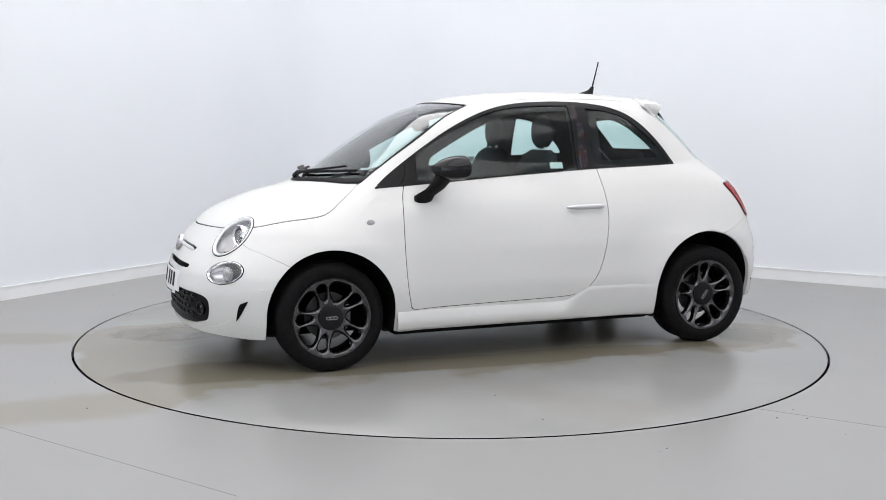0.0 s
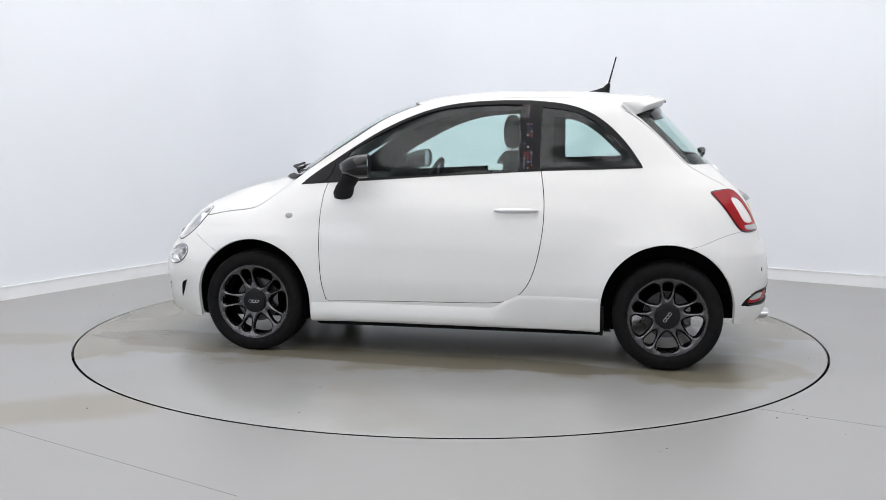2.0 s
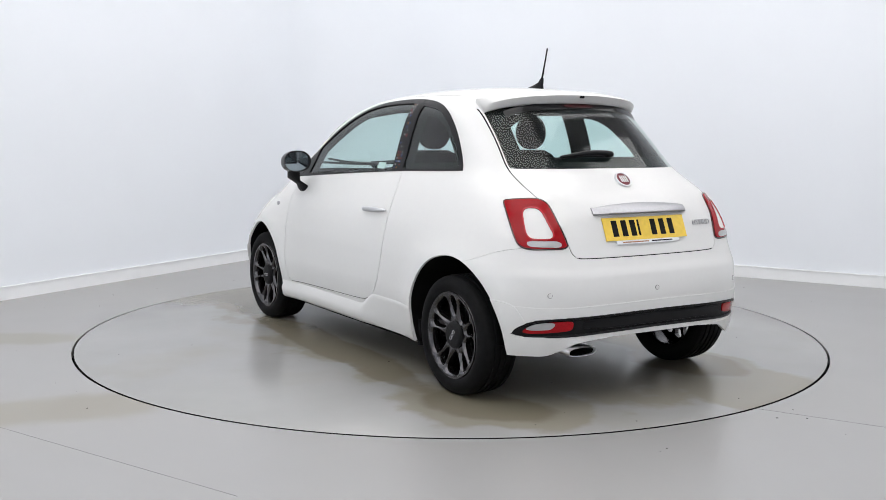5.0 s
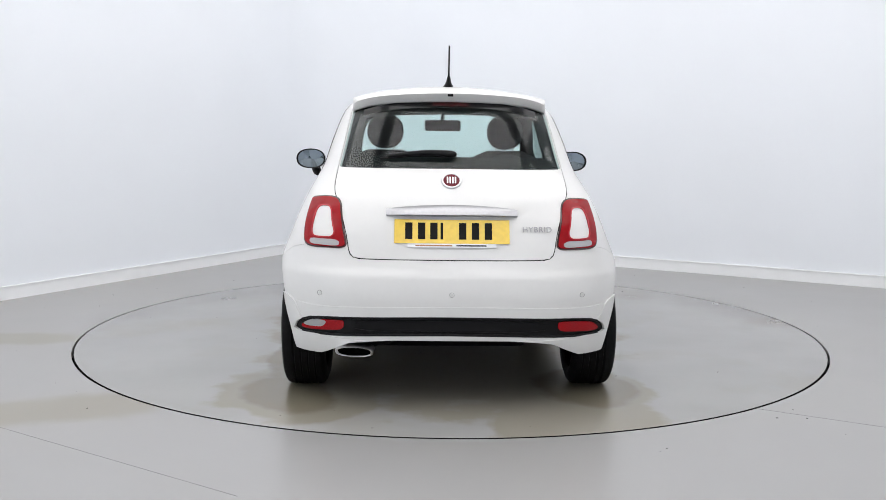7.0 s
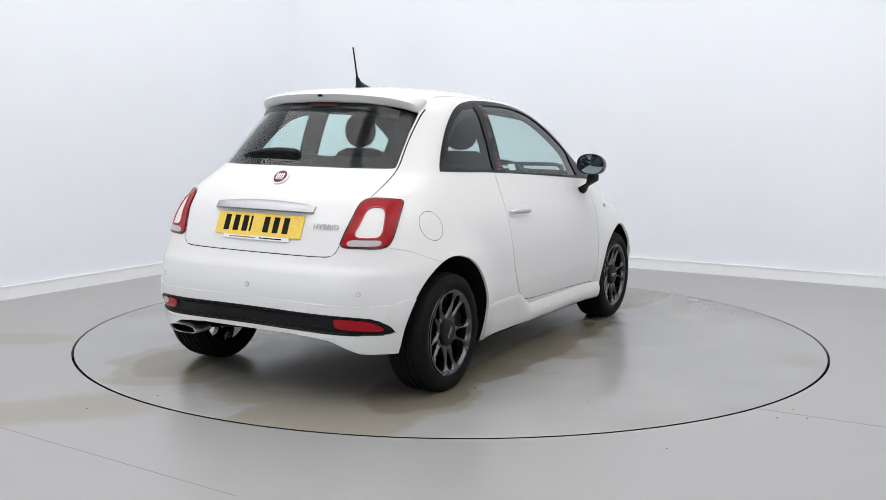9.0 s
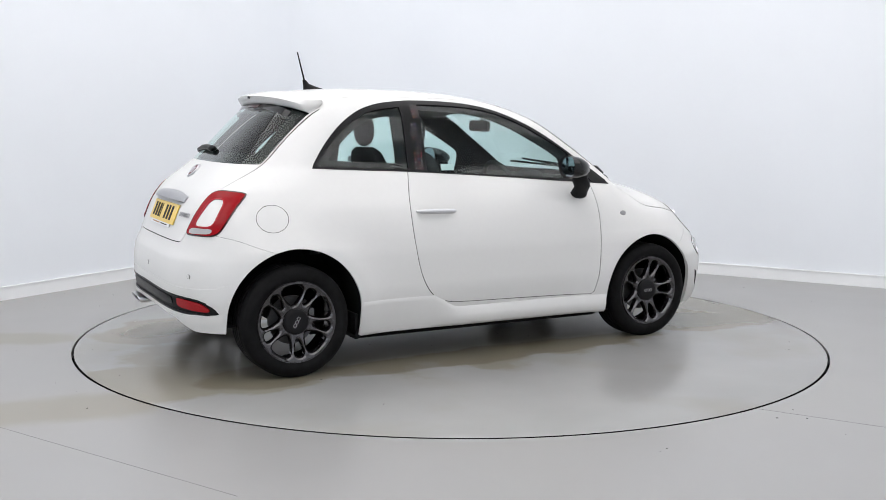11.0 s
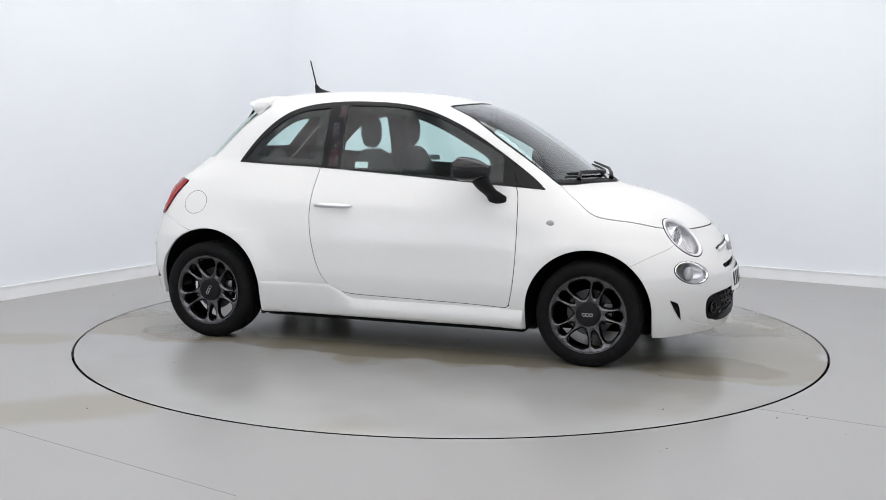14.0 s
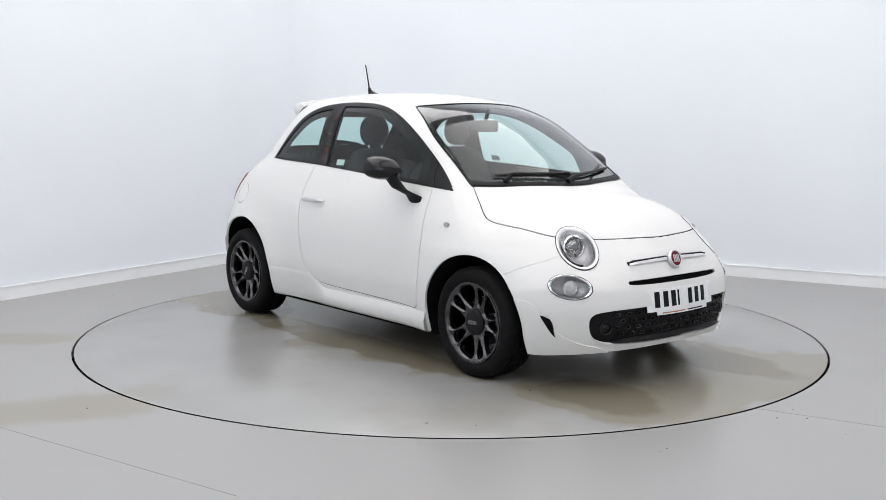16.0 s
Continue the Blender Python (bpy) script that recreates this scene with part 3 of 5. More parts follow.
REFL_CLEAR = ends([(0.682, 0.370), (0.655, 0.398), (0.60, 0.407), (0.56, 0.404), (0.575, 0.378), (0.60, 0.372)], False)
VALANCE_R = side([(-1.2, 0.505), (-1.46, 0.502), (-1.535, 0.488), (-1.565, 0.43), (-1.585, 0.37), (-1.61, 0.335), (-1.75, 0.318), (-1.85, 0.0), (-1.2, 0.0)], y0=0.3)
LOWER_R = ends([(-0.3, 0.479), (0.3, 0.478), (0.6, 0.470), (0.70, 0.478), (0.9, 0.49), (0.9, 0.0), (-0.3, 0.0)], False)
VALANCE_F = side([(1.3, 0.453), (1.47, 0.452), (1.545, 0.440), (1.585, 0.37), (1.635, 0.29), (1.70, 0.245), (1.78, 0.22), (1.85, 0.0), (1.3, 0.0)], y0=0.3)


def grad(p):
    e = 1e-3
    g = np.stack([skin(p + np.eye(3)[k] * e) - skin(p - np.eye(3)[k] * e) for k in range(3)], -1)
    return g / np.maximum(np.linalg.norm(g, axis=1, keepdims=True), 1e-9)


CLEAR_R = lambda c: np.maximum(GLASS_R(c) + 0.035, np.clip(c[:, 0] + 0.515, -1, 1))
CLEAR_F = lambda c: np.maximum(GLASS_F(c) + 0.012, GLASS_F(c + np.array((0.075, 0.0, 0.02))))
INNER_EDGE = [(CLEAR_R, 0.0), (CLEAR_F, 0.0), (REAR_GLASS, -0.065), (SCREEN, -0.035)]


def panels():
    """Cut the half skin along all outlines and sort its faces by panel. Returns {panel: (points, faces)}."""
    bm = shell_grid()
    cut(bm, bottom)
    dead = [f for f in bm.faces if bottom(np.array([f.calc_center_median()]))[0] < 0]
    bmesh.ops.delete(bm, geom=dead, context="FACES")
    for a in ARCHES:
        cut(bm, a)
        c = np.array([f.calc_center_median() for f in bm.faces])
        inside = a(c) < 0
        bmesh.ops.delete(bm, geom=[f for f, k in zip(list(bm.faces), inside) if k], context="FACES")
    for fn, reach in ((TAILLAMP, 0.02), (REFLECTOR, 0.015), (SLOT, 0.015)):
        near_by = fn(co_of(bm)) < reach
        bm.verts.index_update()
        bmesh.ops.subdivide_edges(bm, edges=[e for e in bm.edges if near_by[e.verts[0].index] and near_by[e.verts[1].index]], cuts=2, use_grid_fill=True)
        bmesh.ops.triangulate(bm, faces=[f for f in bm.faces if len(f.verts) > 3])
    gap = 0.0022
    for fn, w in ((DLO, 0), (GLASS_F, 0), (GLASS_R, 0), (PILLAR, 0), (QUARTER, gap), (DOOR, gap), (SCREEN, 0.005), (BONNET, 0.0025), (ROOF, gap), (HEAD, 0), (FOG, 0), (GRILLE, 0), (SLOT, 0),
                  (BUMPER_F, gap * 0.35), (GATE, gap), (REAR_GLASS, 0), (TAILLAMP, 0), (TAIL_RIM, 0), (TAIL_EDGE, 0), (TAIL_WHITE, 0), (TAIL_CLEAR, 0), (BUMPER_R, gap * 0.35), (REAR_BAR, 0), (REFLECTOR, 0), (REFL_CLEAR, 0), (LOWER_R, 0), (VALANCE_R, 0), (VALANCE_F, 0)):
        if w:
            cut(bm, fn, w)
            cut(bm, fn, -w)
        else:
            cut(bm, fn)
    for fn, w in INNER_EDGE:
        cut(bm, fn, w)
    bm.faces.ensure_lookup_table()
    c = np.array([f.calc_center_median() for f in bm.faces])
    reg = np.full(len(c), "side_panel", dtype=object)

    def put(name, mask):
        reg[mask] = name
    inb = lambda fn, w=0.0: fn(c) < w
    near = lambda fn, w=gap: np.abs(fn(c)) < w
    put("front_bumper", inb(BUMPER_F))
    put("rear_bumper", inb(BUMPER_R))
    put("front_valance", inb(BUMPER_F) & inb(VALANCE_F))
    put("bumper_skirt", inb(BUMPER_R) & inb(LOWER_R))
    put("rear_valance", inb(BUMPER_R) & inb(VALANCE_R))
    put("panel_gap", near(BUMPER_F, gap * 0.35) | near(BUMPER_R, gap * 0.35))
    put("door", inb(DOOR))
    put("panel_gap", near(DOOR))
    put("roof_panel", inb(ROOF))
    put("panel_gap", near(ROOF))
    put("tailgate", inb(GATE))
    put("panel_gap", near(GATE) & (c[:, 0] < -0.9))
    put("bonnet", inb(BONNET))
    put("panel_gap", near(BONNET, 0.0025))
    put("screen_seal", inb(SCREEN, 0.005))
    put("windscreen", inb(SCREEN, -0.005))
    put("window_trim", inb(DLO))
    put("pillar_cover", inb(DLO) & inb(PILLAR))
    put("panel_gap", inb(DLO) & near(QUARTER))
    put("front_side_window", inb(GLASS_F))
    put("rear_side_window", inb(GLASS_R))
    put("rear_window", inb(REAR_GLASS))
    put("headlight", inb(HEAD))
    put("fog_light", inb(FOG))
    put("grille", inb(GRILLE))
    put("slot", inb(SLOT))
    put("tail_light", inb(TAILLAMP))
    put("tail_rim", inb(TAILLAMP) & ~inb(TAIL_RIM))
    put("tail_edge", inb(TAIL_EDGE))
    put("tail_insert", inb(TAIL_WHITE))
    put("reversing_lens", inb(TAIL_CLEAR))
    put("rear_bar", inb(REAR_BAR))
    put("reflector", inb(REFLECTOR))
    put("reflector_end", inb(REFLECTOR) & inb(REFL_CLEAR))
    co = co_of(bm)
    bm.verts.index_update()
    tri = np.array([[v.index for v in f.verts] for f in bm.faces])
    out = {}
    for name in sorted(set(reg)):
        t = tri[reg == name]
        used, inv = np.unique(t, return_inverse=True)
        out[name] = (co[used], inv.reshape(-1, 3))
    bm.free()
    return out


def sheet(name, pts, tri, material, parent, label="", offset=0.0, lip=0.012, mirror="none", inner=False):
    """A skin panel as a mesh: moved by offset along the skin's normal, with a folded edge of depth lip.
    mirror: none (left), flip (right), both (one mesh on both sides of the middle)."""
    nrm = grad(pts)
    n_at_mid = np.abs(pts[:, 1]) < 1e-5
    nrm[n_at_mid, 1] = 0
    nrm /= np.maximum(np.linalg.norm(nrm, axis=1, keepdims=True), 1e-9)
    p = pts + nrm * offset
    fn = np.cross(p[tri[:, 1]] - p[tri[:, 0]], p[tri[:, 2]] - p[tri[:, 0]])
    wrong = (fn * nrm[tri[:, 0]]).sum(1) < 0
    tri = np.where(wrong[:, None], tri[:, ::-1], tri)
    vs, ns, fs = list(map(tuple, p)), list(map(tuple, nrm)), [tuple(t) for t in tri]
    if lip:
        count = {}
        for t in tri:
            for k in range(3):
                a, b = int(t[k]), int(t[(k + 1) % 3])
                count[(a, b)] = count.get((a, b), 0) + 1
        for (a, b) in count:
            if (b, a) in count or (n_at_mid[a] and n_at_mid[b]):
                continue
            d = p[b] - p[a]
            w = np.cross(d, nrm[a])
            l = np.linalg.norm(w)
            if l < 1e-9:
                continue
            w = w / l
            i = len(vs)
            vs += [tuple(p[a]), tuple(p[b]), tuple(p[b] - nrm[b] * lip), tuple(p[a] - nrm[a] * lip)]
            ns += [tuple(w)] * 4
            fs.append((i + 1, i, i + 3, i + 2))
    vs, ns = np.array(vs), np.array(ns)
    if inner:
        ns, fs = -ns, [f[::-1] for f in fs]
    if mirror in ("flip", "both"):
        v2, n2, f2 = vs * (1, -1, 1), ns * (1, -1, 1), [f[::-1] for f in fs]
        if mirror == "flip":
            vs, ns, fs = v2, n2, f2
        else:
            k = len(vs)
            vs, ns = np.concatenate([vs, v2]), np.concatenate([ns, n2])
            fs = fs + [tuple(i + k for i in f) for f in f2]
    me = bpy.data.meshes.new(name)
    me.from_pydata([tuple(v) for v in vs], [], fs)
    me.update()
    me.shade_smooth()
    me.normals_split_custom_set_from_vertices([tuple(n) for n in ns])
    me.materials.append(material)
    ob = new(name, me)
    ob.parent = parent
    if label:
        ob["label"] = label
    return ob


# ---- car materials ----
M_GLASS = glass_mat("tinted_car_glass", (0.80, 0.945, 0.925), 0.95)
M_SCREEN = glass_mat("clear_windscreen_glass", (0.84, 0.955, 0.94), 0.96, power=3.8)
M_LENS = glass_mat("clear_lens", (1, 1, 1), 0.97)
M_RED = mat("red_lamp_lens", (0.27, 0.002, 0.006), 0.22, spec=0.15, coat=0.12, noise_scale=60, noise_amount=0.06)
M_REDBRIGHT = mat("bright_red_lens", (0.42, 0.02, 0.03), 0.2, spec=0.3, coat=0.4)
M_REDDARK = mat("dark_red_reflector", (0.30, 0.004, 0.008), 0.25, spec=0.2, coat=0.15, noise_scale=200, noise_amount=0.3)
M_LAMPWHITE = mat("lamp_chrome_bowl", (0.36, 0.355, 0.37), 0.28, metal=0.85, bump=0.5, bump_scale=90)
M_FROST = mat("ribbed_clear_lens", (0.36, 0.36, 0.37), 0.3, coat=0.5, bump=0.8, bump_scale=220)
M_SEAT = mat("charcoal_seat_cloth", (0.018, 0.019, 0.021), 0.85, spec=0.15, bump=0.12, bump_scale=300, noise_scale=60, noise_amount=0.3)
M_CABIN = mat("dark_cabin_plastic", (0.009, 0.0095, 0.010), 0.7, spec=0.06, bump=0.08, bump_scale=400, noise_scale=8, noise_amount=0.15)
M_YELLOW = mat("yellow_plate", (0.78, 0.53, 0.05), 0.35, coat=0.5, noise_scale=50, noise_amount=0.06)
M_WPLATE = mat("white_plate", (0.75, 0.76, 0.77), 0.35, coat=0.5, noise_scale=50, noise_amount=0.04)
M_INK = mat("black_ink", (0.008, 0.008, 0.008), 0.5, spec=0.1)
M_INKRED = mat("maroon_enamel", (0.11, 0.006, 0.014), 0.3, spec=0.2, coat=0.08)
M_GRIP = mat("brushed_silver", (0.40, 0.40, 0.415), 0.36, metal=0.9, noise_scale=80, noise_amount=0.05)
M_BROWN = mat("brown_ink", (0.35, 0.16, 0.06), 0.5)
M_DISC = mat("brake_disc_steel", (0.07, 0.07, 0.072), 0.4, metal=1.0, noise_scale=30, noise_amount=0.1)
M_STICKER = mat("pale_sticker", (0.62, 0.66, 0.66), 0.6)
M_BRAKE = mat("dark_brake_lens", (0.045, 0.002, 0.003), 0.2, coat=0.3)
M_MIRROR = mat("mirror_glass", (0.28, 0.33, 0.37), 0.02, metal=1.0)
GEMS = [mat("gem_" + n, c, 0.15, coat=1.0) for n, c in (("white", (0.8, 0.8, 0.82)), ("red", (0.6, 0.05, 0.05)), ("orange", (0.75, 0.3, 0.05)), ("blue", (0.15, 0.25, 0.7)), ("pink", (0.7, 0.35, 0.4)))]

# ---- the car ----
car = new("car")
tagged(car, "small white three-door hatchback with black mirrors on the turntable", "car")
SKIN = panels()


def panel(name, material, label="", **kw):
    if name in SKIN:
        return sheet(name, *SKIN[name], material, car, label, **kw)


panel("side_panel", M_PAINT, "white painted side panel with wheel arches")
panel("side_panel", M_PAINT, "white painted side panel with wheel arches", mirror="flip")
for n in ("front_bumper", "rear_bumper", "tailgate", "bonnet", "roof_panel"):
    panel(n, M_PAINT, "white painted " + n.replace("_", " "), mirror="both")
doors = [panel("door", M_PAINT, "white painted door"), panel("door", M_PAINT, "white painted door", mirror="flip")]
for mir in ("none", "flip"):
    tagged(panel("panel_gap", M_SEAM, "dark gaps between the body panels", offset=-0.004, lip=0, mirror=mir), kind="stuff")
    panel("front_valance", M_PAINT, "white front bumper corner", offset=0.006, lip=0.02, mirror=mir)
    panel("rear_valance", M_PAINT, "white rear bumper corner", offset=0.007, lip=0.02, mirror=mir)
panel("bumper_skirt", M_PAINT, "white lower rear bumper", offset=0.0035, lip=0.012, mirror="both")
panel("reflector_end", M_FROST, "clear reversing light beside the reflector", offset=0.0015, lip=0.01)
panel("reflector_end", M_REDDARK, offset=0.0012, lip=0.01, mirror="flip")
panel("screen_seal", M_TRIM, "black windscreen surround", offset=0.001, mirror="both")
panel("windscreen", M_SCREEN, "clear tinted windscreen", offset=-0.002, lip=0, mirror="both").visible_shadow = False
panel("rear_window", M_GLASS, "tinted rear window", offset=-0.001, lip=0, mirror="both").visible_shadow = False
for mir in ("none", "flip"):
    panel("window_trim", M_TRIM, "black window surround", offset=0.002, mirror=mir)
    panel("pillar_cover", M_TRIM, "gloss black door pillar with small coloured gems", offset=0.003, mirror=mir)
    panel("front_side_window", M_GLASS, "tinted door window", offset=-0.004, lip=0, mirror=mir).visible_shadow = False
    panel("rear_side_window", M_GLASS, "tinted fixed rear side window", offset=-0.003, lip=0, mirror=mir).visible_shadow = False
    tl = panel("tail_light", M_RED, "glossy red tail light ring", offset=0.007, lip=0.025, mirror=mir)
    for n, m_, l_, o in (("tail_rim", M_BRAKE, "dark red outer rim", 0.004), ("tail_edge", M_REDBRIGHT, "bright red inner edge", 0.0095), ("tail_insert", M_PAINT, "white painted centre", 0.004), ("reversing_lens", M_FROST, "clear ribbed reversing lens", 0.009)):
        q = panel(n, m_, l_, offset=o, lip=0.01, mirror=mir)
        q.parent = tl
panel("rear_bar", M_ROUGH, "black grained rear bumper strip", offset=-0.004, lip=0, mirror="both")
panel("reflector", M_REDDARK, "red reflector", offset=0.001, lip=0.01, mirror="flip")
panel("reflector", M_REDDARK, "red reflector with a clear reversing end", offset=0.001, lip=0.01)
panel("slot", M_DARK, "black upper air slot", offset=-0.03, lip=0, mirror="both")
panel("grille", M_ROUGH, "black lower grille", offset=-0.022, lip=0, mirror="both")

# dark lining behind the painted panels of the cabin
pts, tri = [], []
for n in ("side_panel", "roof_panel", "door", "window_trim", "pillar_cover", "tailgate", "screen_seal"):
    p, t = SKIN[n]
    c = p[t].mean(1)
    t = t[(c[:, 2] > 0.35) & (c[:, 0] < 1.0) & (c[:, 0] > -1.6) & ((c[:, 2] > 0.7) | (np.abs(c[:, 0]) < 0.78))]
    tri.append(t + sum(len(q) for q in pts))
    pts.append(p)
for n, (fn, w) in zip(("rear_side_window", "front_side_window", "rear_window", "windscreen"), INNER_EDGE):
    p, t = SKIN[n]
    t = t[fn(p[t].mean(1)) > w]
    tri.append(t + sum(len(q) for q in pts))
    pts.append(p)
sheet("cabin_lining", np.concatenate(pts), np.concatenate(tri), M_CABIN, car, "dark grey cabin lining", offset=-0.018, lip=0, mirror="both", inner=True)


# ---- helpers for fittings on the skin ----
def settle(p, n, reach=0.25):
    """The points of the skin under p along the direction n (from outside to inside is -n)."""
    p, n = np.atleast_2d(np.array(p, float)), np.array(n, float) / np.linalg.norm(n)
    lo, hi = np.full(len(p), -reach), np.full(len(p), reach)
    a, b = skin(p + n * lo[:, None]), skin(p + n * hi[:, None])
    for k in range(9):
        m = lo + (hi - lo) * np.clip(a / np.where(a == b, 1e-9, a - b), 0.05, 0.95) if k % 2 == 0 else (lo + hi) / 2
        f = skin(p + n * m[:, None])
        out = f > 0
        hi, b = np.where(out, m, hi), np.where(out, f, b)
        lo, a = np.where(out, lo, m), np.where(out, a, f)
    m = lo + (hi - lo) * a / np.where(a == b, 1e-9, a - b)
    return p + n * m[:, None]


def loft(bm, rings, closed=True, cap0=False, cap1=False):
    vs = [[bm.verts.new(tuple(p)) for p in r] for r in rings]
    n = len(vs[0])
    for a, b in zip(vs, vs[1:]):
        for i in range(n if closed else n - 1):
            j = (i + 1) % n
            bm.faces.new((a[i], a[j], b[j], b[i]))
    if cap0:
        bm.faces.new(vs[0][::-1])
    if cap1:
        bm.faces.new(vs[-1])
    bmesh.ops.recalc_face_normals(bm, faces=bm.faces)
    return vs


def tube(bm, pts, radii, n=10):
    pts = [Vector(p) for p in pts]
    rings = []
    for i, p in enumerate(pts):
        d = (pts[min(i + 1, len(pts) - 1)] - pts[max(i - 1, 0)]).normalized()
        u = d.orthogonal().normalized() if i == 0 else (u - d * u.dot(d)).normalized()
        v = d.cross(u)
        r = radii[i] if isinstance(radii, (list, tuple)) else radii
        rings.append([p + (u * math.cos(2 * math.pi * k / n) + v * math.sin(2 * math.pi * k / n)) * r for k in range(n)])
    loft(bm, rings, True, True, True)


def ball(bm, centre, size, m=None, u=24, v=14, power=1.0):
    r = bmesh.ops.create_uvsphere(bm, u_segments=u, v_segments=v, radius=1)
    for w in r["verts"]:
        c = w.co
        if power != 1.0:
            c = Vector([math.copysign(abs(k) ** power, k) for k in c])
        c = Vector((c.x * size[0], c.y * size[1], c.z * size[2]))
        w.co = (m @ c if m is not None else c) + Vector(centre)
    return r["verts"]


def side_y(x, z):
    return float(settle((x, 0.75, z), (0, 1, 0), 0.45)[0, 1])


def flip_y(bm):
    for v in bm.verts:
        v.co.y = -v.co.y
    bmesh.ops.reverse_faces(bm, faces=bm.faces)
    return bm


# ---- wheels ----
LEAN = pose(0, 0.004, 0, 0.33, 0, 0)       # the body leans a little on its springs; the wheels stay upright
RIM_R = 0.206
HOLES_BIG = [(0.083, -0.10), (0.083, 0.10), (0.11, 0.275), (0.15, 0.365), (0.18, 0.33), (0.189, 0.17), (0.19, -0.17), (0.18, -0.33), (0.15, -0.365), (0.11, -0.275)]
HOLES_SMALL = [(0.096, -0.07), (0.096, 0.07), (0.135, 0.155), (0.172, 0.16), (0.184, 0.07), (0.184, -0.07), (0.172, -0.16), (0.135, -0.155)]


def rim_holes():
    out = []
    for k in range(5):
        for poly, off in ((HOLES_BIG, 36), (HOLES_SMALL, 0)):
            a = radians(90 + off + 72 * k)
            out.append(round_poly([(r * math.cos(a + t), r * math.sin(a + t)) for r, t in poly], 2))
    return out


def rim_mesh():
    bm = bmesh.new()
    nr, na = 22, 150
    rs = [0.02 + (RIM_R - 0.02) * i / nr for i in range(nr + 1)]
    vs = [[bm.verts.new((r * math.cos(2 * math.pi * (k + 0.5 * (i % 2)) / na), 0, r * math.sin(2 * math.pi * (k + 0.5 * (i % 2)) / na))) for k in range(na)] for i, r in enumerate(rs)]
    for i, (a, b) in enumerate(zip(vs, vs[1:])):
        for k in range(na):
            j = (k + 1) % na
            if i % 2 == 0:
                bm.faces.new((a[k], a[j], b[k]))
                bm.faces.new((a[j], b[j], b[k]))
            else:
                bm.faces.new((a[k], b[j], b[k]))
                bm.faces.new((a[k], a[j], b[j]))
    holes = rim_holes()
    sd = lambda c: np.min([poly_sd(c[:, [0, 2]], h) for h in holes], axis=0)
    cut(bm, sd)
    cut(bm, sd, 0.005)
    c = np.array([f.calc_center_median() for f in bm.faces])
    inside = sd(c) < 0
    bmesh.ops.delete(bm, geom=[f for f, k in zip(list(bm.faces), inside) if k], context="FACES")
    p = co_of(bm)
    d = np.clip(sd(p), 0, None)
    r = np.hypot(p[:, 0], p[:, 2])
    h = -0.030 + 0.026 * np.clip((r - 0.05) / 0.15, 0, 1) ** 1.3 + 0.013 * np.clip(d / 0.011, 0, 1) ** 0.75
    for v, y in zip(bm.verts, h):
        v.co.y = y
    edges = [e for e in bm.edges if e.is_boundary]
    ext = bmesh.ops.extrude_edge_only(bm, edges=edges)
    for v in [g for g in ext["geom"] if isinstance(g, bmesh.types.BMVert)]:
        v.co.y -= 0.028
        if math.hypot(v.co.x, v.co.z) > 0.19:
            v.co.y -= 0.12
    bmesh.ops.recalc_face_normals(bm, faces=bm.faces)
    # outer lip of the rim
    prof = [(RIM_R - 0.006, -0.002), (RIM_R - 0.002, 0.004), (RIM_R + 0.004, 0.005), (RIM_R + 0.008, 0.0), (RIM_R + 0.006, -0.01)]
    loft(bm, [[(q * math.cos(2 * math.pi * k / 72), y, q * math.sin(2 * math.pi * k / 72)) for k in range(72)] for q, y in prof])
    bm.normal_update()
    if sum(f.normal.y for f in bm.faces) < 0:
        bmesh.ops.reverse_faces(bm, faces=bm.faces)
    return bm


def tyre_mesh(radius, hub):
    bm = bmesh.new()
    R = radius
    prof = [(0.204, -0.006), (0.212, 0.004), (0.222, 0.010), (0.232, 0.0135), (0.245, 0.0145), (0.258, 0.012), (R - 0.018, 0.006), (R - 0.008, -0.002), (R - 0.003, -0.014)]
    w0, w1 = -0.018, -0.170
    for k in range(4):
        y = w0 + (w1 - w0) * (k + 0.8) / 4.6
        prof += [(R, y + 0.006), (R - 0.006, y + 0.004), (R - 0.006, y - 0.004), (R, y - 0.006)]
    prof += [(R - 0.003, -0.172), (R - 0.018, -0.186), (0.245, -0.196), (0.215, -0.19), (0.204, -0.18)]
    n = 96
    vs = loft(bm, [[(q * math.cos(2 * math.pi * k / n), y, q * math.sin(2 * math.pi * k / n)) for k in range(n)] for q, y in prof])
    for v in bm.verts:
        if v.co.z < -hub + 0.001:
            v.co.z = -hub + 0.001
    return bm


